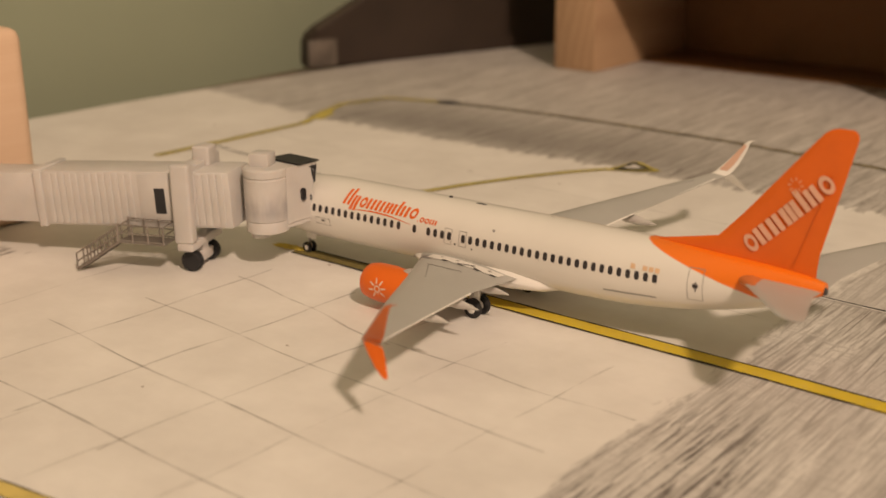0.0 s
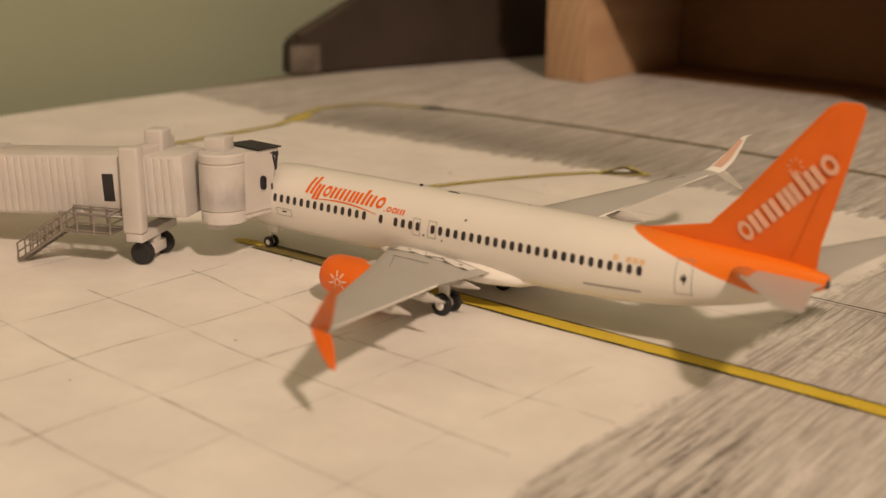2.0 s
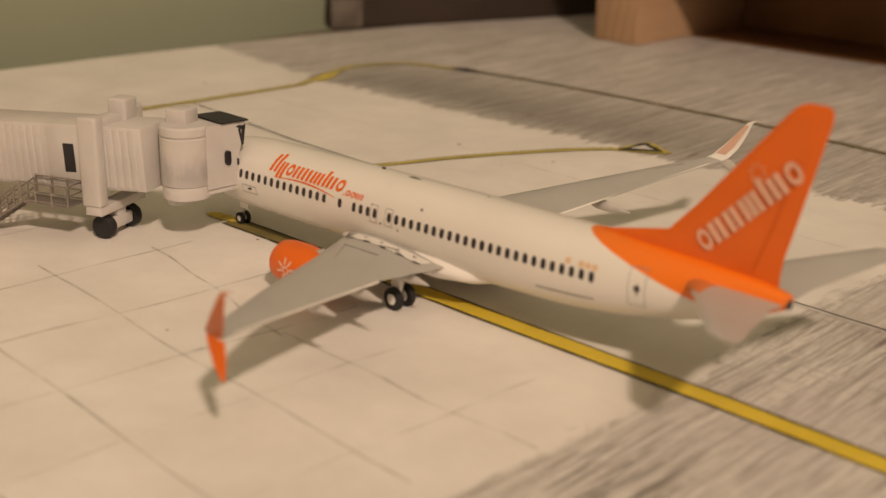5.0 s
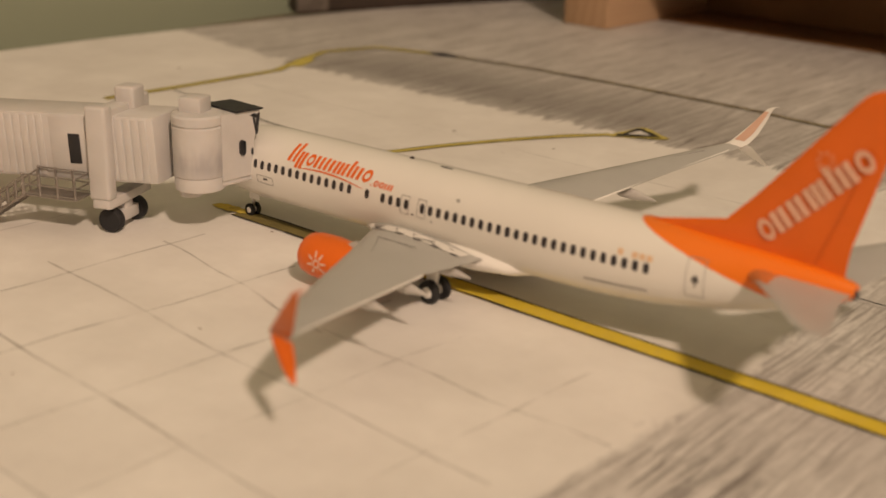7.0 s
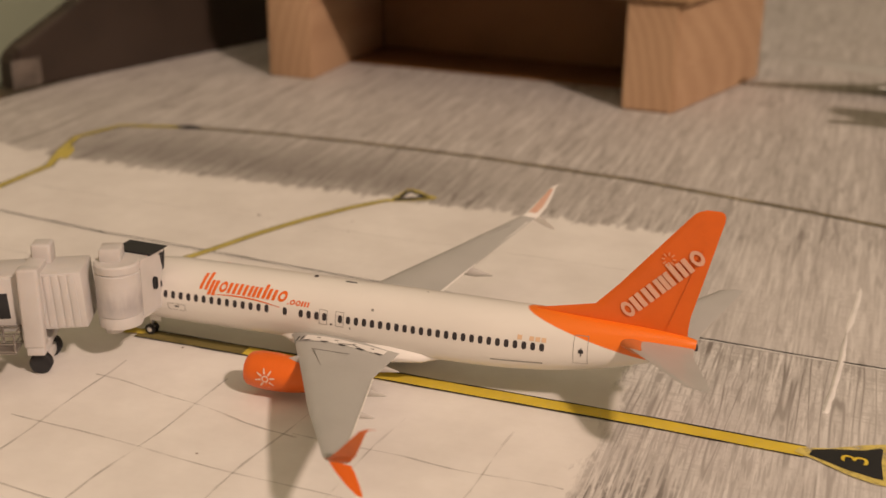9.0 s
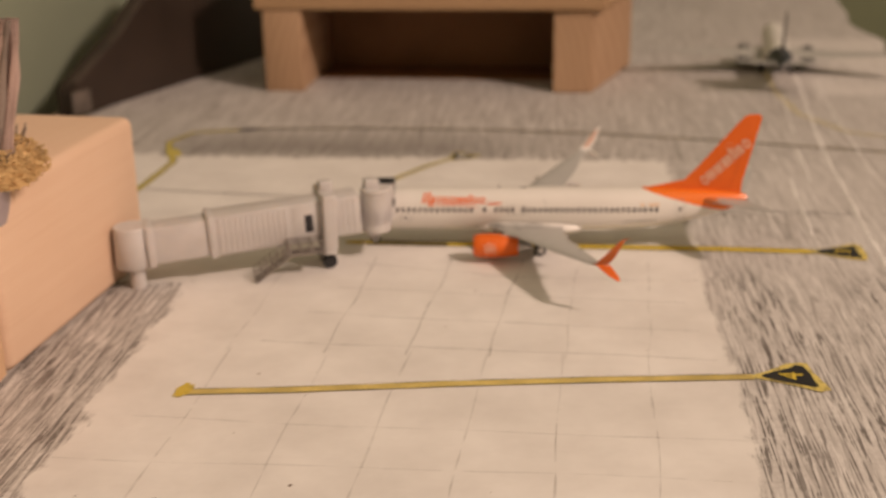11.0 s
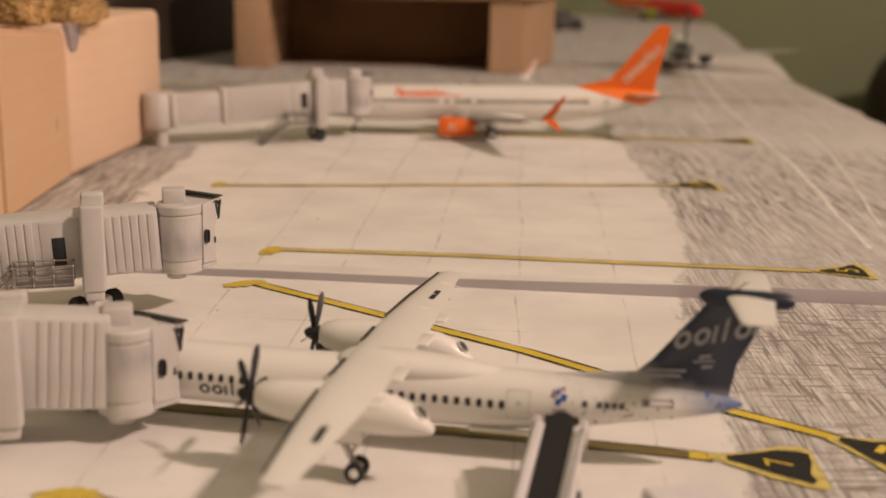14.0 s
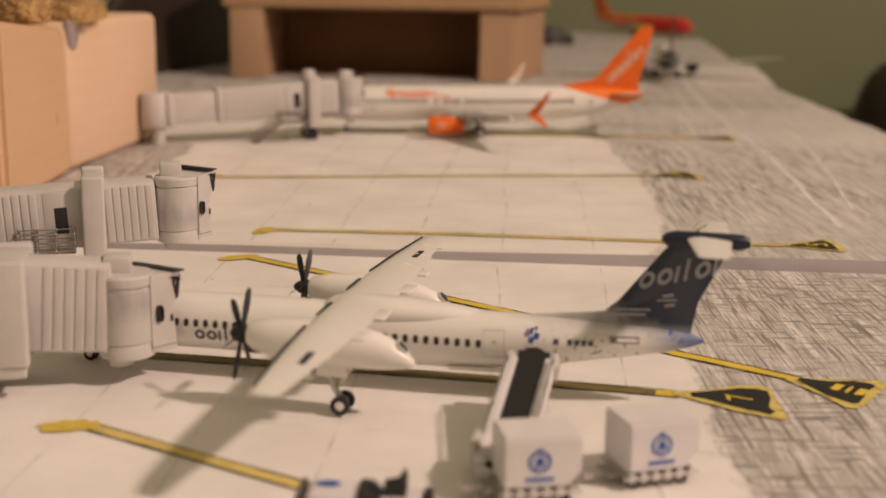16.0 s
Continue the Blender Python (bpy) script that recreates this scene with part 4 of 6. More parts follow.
def airliner():
    t = thing("model_airliner", "white airliner model with orange tail, engines and winglet at the gate", "model airplane")
    S = SECTIONS
    part("fuselage", hull(S), LINER, t, "glossy white fuselage turning orange at the tail")
    # belly fairing
    fair = B()
    loft(fair, [[(3.2 + 2.9 * s, 0.50 * w * math.cos(2 * math.pi * k / 20), 0.53 + 0.19 * w * math.sin(2 * math.pi * k / 20)) for k in range(20)] for s, w in ((0, 0.1), (0.06, 0.55), (0.18, 0.92), (0.4, 1.04), (0.7, 1.04), (0.86, 0.8), (0.95, 0.45), (1, 0.08))])
    part("belly_fairing", fair, WHITE, t)
    # windows, port and starboard
    xs = [1.46 + 0.1315 * k for k in range(15)] + [3.60] + [3.86 + 0.1252 * k for k in range(30) if k != 4]
    for side in (-1, 1):
        for x in xs:
            z = 0.953 + (x - 1.59) * 0.0135
            bm = B()
            w, h = 0.033, 0.055
            print_on(S, bm, [(x - w, z - h * 0.7), (x + w, z - h * 0.7), (x + w, z + h * 0.7), (x - w, z + h * 0.7)], side, 2, 2)
            print_on(S, bm, [(x - w * 0.7, z - h), (x + w * 0.7, z - h), (x + w * 0.7, z - h * 0.7), (x - w * 0.7, z - h * 0.7)], side, 2, 1)
            print_on(S, bm, [(x - w * 0.7, z + h * 0.7), (x + w * 0.7, z + h * 0.7), (x + w * 0.7, z + h), (x - w * 0.7, z + h)], side, 2, 1)
            part("window", bm, WINDOW, t)
        for x0, x1, z0, z1 in ((4.15, 4.28, 0.87, 1.09), (4.41, 4.54, 0.875, 1.095), (7.92, 8.12, 0.84, 1.25), (1.62, 1.92, 0.71, 0.82)):
            bm = B()
            frame_on(S, bm, x0, x1, z0, z1, 0.007, side)
            part("door_outline" if z1 > 1 else "cargo_door_outline", bm, PANEL, t)
        for q in ([(7.99, 1.01), (8.06, 1.01), (8.06, 1.06), (7.99, 1.06)], [(8.02, 0.96), (8.035, 0.96), (8.035, 1.09), (8.02, 1.09)], [(1.74, 0.76), (1.82, 0.77), (1.82, 0.79), (1.74, 0.785)],
                  [(4.33, 0.88), (4.355, 0.88), (4.355, 0.905), (4.33, 0.905)], [(4.63, 0.86), (4.65, 0.86), (4.65, 0.885), (4.63, 0.885)]):
            bm = B()
            print_on(S, bm, q, side)
            part("door_mark", bm, WINDOW, t)
        bm = B()
        for k in range(5):
            if k == 1:
                continue
            print_on(S, bm, [(7.14 + 0.085 * k, 1.105), (7.205 + 0.085 * k, 1.105), (7.205 + 0.085 * k, 1.165), (7.14 + 0.085 * k, 1.165)], side)
        part("registration_bars", bm, plain_cached("faint_orange_print", (0.8, 0.56, 0.36)), t, "pale orange bars")
        bm = B()
        print_on(S, bm, [(6.75, 0.725), (7.5, 0.765), (7.5, 0.785), (6.75, 0.745)], side, 8, 1)
        part("pinstripe", bm, PANEL, t)
        # brand bars on the front fuselage, with a swoosh under them
        marks, wide = brand_marks(FRONT_MARKS, 0.30)
        for k, quads in enumerate(marks):
            bm = B()
            for q in quads:
                print_on(S, bm, [(2.15 + 1.46 * u / wide + 0.045 * v, 1.105 + 0.15 * v) for u, v in q], side, 1, 3, 0.005)
            bmesh.ops.remove_doubles(bm, verts=bm.verts, dist=0.001)
            part("brand_mark", bm, ORANGE, t)
        marks, wide = brand_marks([("|", 0, 0.2, 0.4), ("o", 0, 1, 0.9), ("o", 0, 1, 0.9), ("|||", 0, 0.9, 1.4)])
        for quads in marks:
            bm = B()
            for q in quads:
                print_on(S, bm, [(3.62 + 0.37 * u / wide + 0.02 * v, 1.085 + 0.075 * v) for u, v in q], side, 1, 2, 0.005)
            bmesh.ops.remove_doubles(bm, verts=bm.verts, dist=0.001)
            part("small_brand_mark", bm, ORANGE, t)
        bm = B()
        for k in range(12):
            s0, s1 = k / 12, (k + 1) / 12
            f = lambda s: 1.075 - 0.03 * s + 0.05 * math.sin(s * 3.1)
            wd = lambda s: 0.020 * math.sin(0.25 + s * 2.7)
            x0, x1 = 2.36 + 1.15 * s0, 2.36 + 1.15 * s1
            print_on(S, bm, [(x0, f(s0) - wd(s0) - 0.02), (x1, f(s1) - wd(s1) - 0.02), (x1, f(s1) - 0.02), (x0, f(s0) - 0.02)], side, 1, 1, 0.005)
        part("brand_swoosh", bm, ORANGE, t)
    for side in (-1, 1):
        yt = 4.20 if side < 0 else 4.45
        fx, up = (0.0, 0.0) if side < 0 else (-0.13, 0.065)
        bm = B()
        loft(bm, [foil(3.50 + fx, 5.45, side * 0.25, 0.57, 0.11), foil(3.72 + fx, 5.40, side * 0.45, 0.59, 0.10), foil(4.36 + fx, 5.43 + fx, side * 1.55, 0.71 + up * 0.4, 0.065), foil(5.12 + fx, 5.80 + fx, side * 2.9, 0.88 + up * 0.7, 0.04), foil(5.88 + fx, 6.17 + fx, side * (yt - 0.08), 1.04 + up, 0.022), foil(5.95 + fx, 6.20 + fx, side * yt, 1.055 + up, 0.018)])
        wing = part("wing", bm, GREY_WING, t, "light grey swept wing")
        # flap joints and walkway marks on top of the wing
        bm = B()
        for a, b, w in (((3.95, 0.75, 0.70), (4.75, 0.62, 0.70), 0.012), ((4.75, 0.62, 0.70), (5.2, 0.75, 0.64), 0.01), ((4.95, 1.5, 0.745), (5.6, 2.9, 0.875), 0.010), ((4.28, 1.0, 0.735), (4.85, 0.98, 0.735), 0.010), ((4.30, 1.0, 0.736), (4.65, 1.5, 0.765), 0.010), ((5.25, 1.52, 0.71), (5.62, 2.8, 0.873), 0.008)):
            tube(bm, (a[0] + fx, side * a[1], a[2] + up * a[1] / 4.2), (b[0] + fx, side * b[1], b[2] + up * b[1] / 4.2), w * 0.6, None, 6)
        for (ax, ay), (bx, by) in (((4.72, 1.6), (5.22, 2.75)), ((5.02, 1.6), (5.40, 2.75)), ((4.72, 1.6), (5.02, 1.6)), ((5.22, 2.75), (5.40, 2.75)), ((5.30, 2.95), (5.80, 3.9)), ((4.45, 1.55), (5.86, 4.0))):
            tube(bm, (ax + fx, side * ay, 0.745 + (ay - 1.6) * 0.118 + up * ay / 4.2), (bx + fx, side * by, 0.745 + (by - 1.6) * 0.118 + up * by / 4.2), 0.006, None, 6)
        part("panel_lines", bm, PANEL, wing)
        bm = B()
        strip = B()
        curve = ((0, 0), (0.04, 0.45), (0.15, 0.85), (0.35, 1), (0.65, 0.7), (0.9, 0.25), (1, 0.03))

        def skin_z(px, py):
            le, te = 3.72 + (py - 0.45) * 0.58, 5.40 + (py - 0.45) * 0.03
            s = (px - le) / (te - le)
            (s0, h0), (s1, h1) = [(a, b) for a, b in zip(curve, curve[1:]) if a[0] <= s][-1]
            return 0.59 + (py - 0.45) * 0.109 + (0.10 - (py - 0.45) * 0.032) * (h0 + (h1 - h0) * (s - s0) / (s1 - s0))

        def plate(bm2, x0, x1, y0, y1, up):
            vs = [bm2.verts.new((px, side * py, skin_z(px, py) + up)) for px, py in ((x0, y0), (x1, y0), (x1, y1), (x0, y1))]
            bm2.faces.new(vs)

        for k in range(9):
            x0 = 3.98 + 0.14 * k
            plate(strip, x0, x0 + 0.14, 0.50, 0.66 + 0.03 * (k % 2), 0.006)
            if k % 2 == 0:
                plate(bm, x0 + 0.02, x0 + 0.12, 0.67, 0.71, 0.010)
            else:
                plate(bm, x0 + 0.05, x0 + 0.10, 0.56, 0.585, 0.010)
        for k in range(2):
            plate(bm, 3.86 + 0.07 * k, 3.89 + 0.07 * k, 0.55, 0.68, 0.010)
        part("walkway_dashes", bm, WINDOW, wing)
        part("walkway_strip", strip, WHITE, wing, "white strip along the wing root")
        part("flap_edge", tube(B(), (5.44 + fx, side * 1.55, 0.712 + up * 0.4), (6.10 + fx, side * (yt - 0.2), 1.03 + up), 0.014, 0.008, 8), WHITE, wing)
        # split winglet
        bm = B()
        loft(bm, [foil(le + fx * g, te + fx * g, side * (yt + dy), z + up * h, th) for le, te, dy, z, th, g, h in (
            (5.93, 6.20, -0.02, 1.055, 0.016, 1, 1), (6.0, 6.27, 0.05, 1.10, 0.018, 1.05, 1), (6.14, 6.38, 0.11, 1.25, 0.016, 1.15, 0.9), (6.33, 6.48, 0.17, 1.47, 0.012, 1.3, 0.6),
            (6.47, 6.55, 0.205, 1.63, 0.008, 1.5, 0.4), (6.56, 6.60, 0.212, 1.675, 0.005, 1.6, 0.3), (6.66, 6.68, 0.215, 1.69, 0.003, 1.7, 0.3))])
        # port winglet takes a deeper orange: its shaded inner face is in the colour
        part("upper_winglet", bm, BURNT_SHADED_ORANGE if side < 0 else WHITE, wing, "orange upswept winglet, deepened for its shaded inner face" if side < 0 else "white upswept winglet with a faded orange patch")
        bm = B()
        loft(bm, [foil(le + fx, te + fx, side * (yt + dy), z + up, th) for le, te, dy, z, th in ((6.02, 6.30, 0.05, 1.07, 0.014), (6.13, 6.38, 0.10, 0.975, 0.012), (6.27, 6.45, 0.16, 0.885, 0.009), (6.38, 6.49, 0.195, 0.825, 0.006), (6.44, 6.50, 0.21, 0.80, 0.003))])
        part("lower_winglet", bm, ORANGE if side < 0 else WHITE, wing)
        if side > 0:
            bm = B()
            loft(bm, [[(x0, yy, zz), (x1, yy, zz), (x1, yy - 0.005, zz + 0.004), (x0, yy - 0.005, zz + 0.004)] for x0, x1, yy, zz in ((5.92, 6.06, 4.505, 1.19), (6.02, 6.16, 4.545, 1.31), (6.17, 6.26, 4.603, 1.51), (6.255, 6.31, 4.635, 1.62))])
            part("orange_patch", bm, plain_cached("faded_salmon_print", (0.72, 0.47, 0.36)), wing)
        # flap track fairings
        for y, x0, x1, z in ((0.85, 4.75, 5.55, 0.545), (1.75, 4.95, 5.72, 0.64), (2.55, 5.15, 5.88, 0.75)):
            bm = B()
            loft(bm, [[(x0 + (x1 - x0) * s, side * y + r * 0.55 * math.cos(2 * math.pi * k / 10), z - 0.03 * s + r * math.sin(2 * math.pi * k / 10)) for k in range(10)] for s, r in ((0, 0.01), (0.25, 0.075), (0.6, 0.07), (1, 0.008))])
            part("flap_fairing", bm, plain_cached("fairing_grey", (0.6, 0.58, 0.55)), wing)
        # engine
        cx, cz = 3.40, 0.375
        bm = B()
        outer = [(0.0, 0.225), (0.03, 0.25), (0.15, 0.275), (0.4, 0.285), (0.7, 0.26), (0.95, 0.215), (1.0, 0.205)]
        inner = [(0.97, 0.195), (0.7, 0.19), (0.25, 0.195), (0.06, 0.205), (0.015, 0.212)]
        loft(bm, [[(cx + dx, side * 1.22 + r * math.cos(2 * math.pi * k / 28), cz + r * (0.94 if math.sin(2 * math.pi * k / 28) < 0 else 1) * math.sin(2 * math.pi * k / 28)) for k in range(28)] for dx, r in outer + inner], cap=False)
        eng = part("engine_nacelle", bm, ORANGE, t, "orange engine cowling with a pale sun mark")
        part("fan", tube(B(), (cx + 0.16, side * 1.22, cz), (cx + 0.2, side * 1.22, cz), 0.2, 0.2, 24), FAN, eng)
        part("fan_hub", tube(B(), (cx + 0.05, side * 1.22, cz), (cx + 0.17, side * 1.22, cz), 0.01, 0.06, 12), METAL, eng)
        part("exhaust_core", tube(B(), (cx + 0.7, side * 1.22, cz), (cx + 1.3, side * 1.22, cz), 0.17, 0.05, 20, rings=((0.5, 0.15), (0.6, 0.1))), METAL, eng)
        bm = B()
        for k in range(8):
            a = 2 * math.pi * k / 8 + 0.2
            for r0, r1 in ((0.072, 0.155),):
                pts = []
                for r, w in ((r0, -0.015), (r0, 0.015), (r1, 0.010), (r1, -0.010)):
                    dx, dz = r * math.cos(a) - w * math.sin(a), r * math.sin(a) + w * math.cos(a)
                    ph = dz / 0.285
                    pts.append((cx + 0.38 + dx, side * (1.22 + 0.289 * math.cos(ph)), cz + 0.02 + 0.289 * math.sin(ph)))
                bm.faces.new([bm.verts.new(p) for p in pts])
        ringpts = [(0.056, 0.034)]
        for ro, ri in ringpts:
            vo, vi = [], []
            for k in range(12):
                a = 2 * math.pi * k / 12
                for r, lst in ((ro, vo), (ri, vi)):
                    dx, dz = r * math.cos(a), r * math.sin(a)
                    ph = dz / 0.285
                    lst.append(bm.verts.new((cx + 0.38 + dx, side * (1.22 + 0.289 * math.cos(ph)), cz + 0.02 + 0.289 * math.sin(ph))))
            for k in range(12):
                bm.faces.new((vo[k], vo[(k + 1) % 12], vi[(k + 1) % 12], vi[k]))
        part("sun_mark", bm, plain_cached("white_sun_print", (0.84, 0.60, 0.47)), eng)
        bm = B()
        loft(bm, [foil(3.75, 4.6, side * 1.22, 0.0, 0.045, True)] * 0 + [[(p[0], side * 1.22 + p[1], z) for p in foil(x0, x1, 0, 0, 0.05, True)] for z, x0, x1 in ((0.56, 3.85, 4.7), (0.70, 4.15, 4.9))])
        part("pylon", bm, plain_cached("pylon_grey", (0.5, 0.49, 0.47)), eng)
        # tailplane
        bm = B()
        loft(bm, [foil(8.46, 9.52, side * 0.10, 1.20, 0.045), foil(8.66, 9.54, side * 0.4, 1.235, 0.04), foil(9.60, 9.92, side * 1.60, 1.40, 0.018), foil(9.78, 9.92, side * 1.68, 1.41, 0.008)])
        part("tailplane", bm, GREY_WING, t, "light grey tailplane")
        bm = B()
        loft(bm, [foil(8.46, 9.1, side * 0.14, 1.19, 0.08), foil(8.56, 9.05, side * 0.30, 1.20, 0.078), foil(8.70, 9.02, side * 0.46, 1.225, 0.062), foil(8.82, 9.0, side * 0.56, 1.245, 0.045)])
        part("root_fairing", bm, plain_cached("burnt_orange", (0.60, 0.19, 0.06)), t, "burnt orange tailplane root")
        # main gear
        gear = part("main_gear_strut", tube(B(), (4.88, side * 0.66, 0.15), (4.88, side * 0.60, 0.52), 0.035, 0.045, 10), METAL, t)
        part("gear_door", box(B(), 4.80, 4.96, side * 0.72 - 0.008, side * 0.72 + 0.008, 0.22, 0.5, 0.004), WHITE, gear)
        part("axle", tube(B(), (4.88, side * 0.66 - 0.14, 0.14), (4.88, side * 0.66 + 0.14, 0.14), 0.02, None, 8), METAL, gear)
        for dy in (-0.1, 0.1):
            wheel("wheel", gear, 4.88, side * 0.66 + dy, 0.142, 0.142, 0.09)
    # fin with dorsal fillet
    bm = B()
    loft(bm, [foil(7.0, 9.40, 0, 1.33, 0.05, True), foil(7.22, 9.40, 0, 1.425, 0.05, True), foil(7.7, 9.41, 0, 1.53, 0.05, True), foil(8.12, 9.42, 0, 1.625, 0.048, True), foil(8.42, 9.50, 0, 1.95, 0.042, True), foil(9.28, 9.745, 0, 2.99, 0.026, True), foil(9.35, 9.755, 0, 3.07, 0.024, True), foil(9.42, 9.735, 0, 3.12, 0.018, True), foil(9.50, 9.69, 0, 3.148, 0.010, True)])
    fin = part("fin", bm, ORANGE, t, "orange fin with pale slanting brand bars")
    part("rudder_line", tube(B(), (9.12, -0.034, 1.42), (9.50, -0.022, 2.6), 0.004, None, 6), plain_cached("dark_orange_joint", (0.62, 0.13, 0.01)), fin)
    for side in (-1, 1):
        e1, e2 = Vector((8.60, 1.49)), Vector((9.60, 2.48))
        d = (e2 - e1).normalized()
        n = Vector((-d.y, d.x))
        L = (e2 - e1).length
        marks, wide = brand_marks(TAIL_MARKS, 0.34)
        for k, quads in enumerate(marks):
            bm = B()
            for q in quads:
                pts = [e1 + d * L * u / wide + n * v * 0.25 for u, v in q]
                bm.faces.new([bm.verts.new((p.x, side * (0.053 - (p.y - 1.5) * 0.0165), p.y)) for p in pts])
            bmesh.ops.remove_doubles(bm, verts=bm.verts, dist=0.001)
            part("brand_mark", bm, CREAM_PRINT, fin)
        bm = B()
        for k in range(8):
            a = 2 * math.pi * k / 8
            bm.faces.new([bm.verts.new((9.07 + r * math.cos(a + w), side * 0.0400, 2.42 + r * math.sin(a + w))) for r, w in ((0.05, -0.2), (0.05, 0.2), (0.10, 0.12), (0.10, -0.12))])
        part("faint_sun_mark", bm, plain_cached("faint_sun_print", (0.80, 0.32, 0.14)), fin)
    part("exhaust_pipe", tube(B(), (9.49, -0.02, 1.19), (9.55, -0.02, 1.195), 0.052, 0.045, 16), FAN, t, "dark tail exhaust")
    # nose gear
    gear = part("nose_gear_strut", tube(B(), (1.0, 0, 0.09), (1.04, 0, 0.45), 0.022, 0.03, 8), METAL, t)
    for dy in (-0.055, 0.055):
        wheel("wheel", gear, 1.0, dy, 0.088, 0.088, 0.05)
    for dy in (-0.075, 0.075):
        part("gear_door", box(B(), 1.02, 1.22, dy - 0.006, dy + 0.006, 0.27, 0.42, 0.004), WHITE, gear)
    # aerials and beacons on the back
    bm = B()
    for x, h in ((3.85, 0.035), (5.6, 0.03)):
        loft(bm, [foil(x, x + 0.09, 0, 1.375, 0.01, True), foil(x + 0.05, x + 0.1, 0, 1.39 + h, 0.006, True)])
    part("aerials", bm, WINDOW, t)
    part("roof_dome", tube(B(), (4.38, -0.02, 1.395), (4.58, -0.02, 1.398), 0.008, 0.008, 10, rings=((0.3, 0.016), (0.7, 0.016))), FAN, t, "dark dome")
    bm = B()
    print_on(S, bm, [(4.95, 1.17), (4.99, 1.17), (4.99, 1.2), (4.95, 1.2)], -1)
    part("vent_mark", bm, PANEL, t)
    return t


CACHE = {}


def plain_cached(name, colour):
    if name not in CACHE:
        CACHE[name] = plain(name, colour, 0.45, 0.08)
    return CACHE[name]


airliner()


# ---- boarding bridges ----
def boarding_bridge(label, x, y, rz, head=37.0, lift=0.0, slope=3.0, swivel=0.0, size=1.0, reach=0.0, col=(-0.15, 0.16), rise=0.0, back=0.0, unit=True, stair=True, dx=1.12, span=(-0.34, 0.16), landing=0.45, front=None, peak=0.0, tunnel=0.0, aft=0.0):
    """A printed plastic boarding bridge; its local origin is on the ground between its two wheels, x towards the cab."""
    t = thing("boarding_bridge", label, "boarding bridge", x, y, 0, rz, group="boarding bridges")
    t.scale = (size, size, size)
    tilt = pose(0, 0, lift + tunnel, 0, -slope, 0)
    c0, c1 = col
    hw, top = (0.36, 1.50) if stair else (0.27, 1.66)
    cm = (c0 + c1) / 2
    drop = -4.2 * math.tan(radians(slope)) + lift + tunnel
    # rotunda at the terminal end
    part("rotunda", tube(B(), (-4.2, 0, 0.58 + drop), (-4.2, 0, 1.50 + drop), 0.36, 0.36, 28, rings=((0.04, 0.39), (0.96, 0.39))), PRINT, t)
    part("rotunda_post", tube(B(), (-4.15, -0.12, 0), (-4.15, -0.12, 0.60 + drop), 0.17, 0.15, 18), PRINT, t)
    part("collar", box(B(), -3.88, -3.72, -0.38, 0.38, 0.60, 1.50, 0.03, tilt), PRINT, t)
    # inner and outer tunnel
    part("inner_tunnel", box(B(), -3.74, -2.3, -0.31, 0.31, 0.64, 1.44, 0.03, tilt), PRINT, t)
    part("outer_tunnel", box(B(), -2.5, 0.80 if unit else 0.86, -hw, hw, 0.62, top, 0.035, tilt), PRINT, t, "ribbed white tunnel")
    part("tunnel_hood", box(B(), -2.56, -2.42, -0.385, 0.385, 0.59, 1.53, 0.02, tilt), PRINT, t)
    rib = None
    for k in range(27):
        xr = -2.30 + 0.118 * k
        if -0.78 < xr < 0.14 or xr > (0.76 if unit else 0.82):
            continue
        for side in (-1, 1):
            if rib is None:
                rib = part("rib", box(B(), -0.05, 0.05, -0.011, 0.011, 0.655, top - 0.03, 0.0105, seg=3), PRINT, t)
                rib.matrix_basis = pose(0, 0, (lift + tunnel) * U, 0, -slope, 0) @ pose(xr * U, side * (hw + 0.002) * U, 0)
            else:
                m = tilt @ pose(xr, side * (hw + 0.002), 0)
                again("rib", rib, t, m)
    part("door", box(B(), -0.47 - 0.7 * aft, -0.29 - 0.7 * aft, -0.376, -0.35, 0.84, 1.24, 0.01, tilt), BLACK, t, "black side door")
    part("door_frame_plate", box(B(), -0.74, -0.20, -0.368, -0.352, 0.66, 1.46, 0.004, tilt), PRINT, t)
    # lift columns and yoke
    for side in (-1, 1):
        part("lift_column", box(B(), c0, c1, side * 0.46 - 0.10, side * 0.46 + 0.10, 0.50 + rise, 1.74 + rise, 0.045, seg=3), PRINT, t)
        part("column_foot", box(B(), c0 + 0.04, c1 - 0.04, side * 0.45 - 0.08, side * 0.45 + 0.08, 0.38 + rise, 0.52 + rise, 0.02), PRINT, t)
    part("cross_beam", box(B(), c0 + 0.02, c1 - 0.02, -0.5, 0.5, 1.50 + rise, 1.68 + rise, 0.02), PRINT, t)
    if unit:
        part("roof_unit", box(B(), -0.08, 0.21, 0.06, 0.36, 1.46 + lift, 1.80 + lift, 0.04, seg=3), PRINT, t)
    part("foot_beam", box(B(), cm - 0.13 - back, cm + 0.13, -0.52, 0.52, 0.37 + rise, 0.50 + rise, 0.02), PRINT, t)
    part("leg_post", box(B(), cm - 0.09 - back, cm + 0.09 - back, -0.10, 0.10, 0.2, 0.4 + rise, 0.02), PRINT, t)
    turn = pose(cm - back, 0, 0, 0, 0, swivel)
    bogie = part("bogie", box(B(), -0.11, 0.11, -0.22, 0.22, 0.1, 0.27, 0.03, turn), PRINT, t)
    for side in (-1, 1):
        part("wheel", tube(B(), turn @ Vector((0, side * 0.22, 0.165)), turn @ Vector((0, side * 0.37, 0.165)), 0.15, 0.15, 22, rings=((0.15, 0.165), (0.85, 0.165))), RUBBER, bogie, "black wheel")
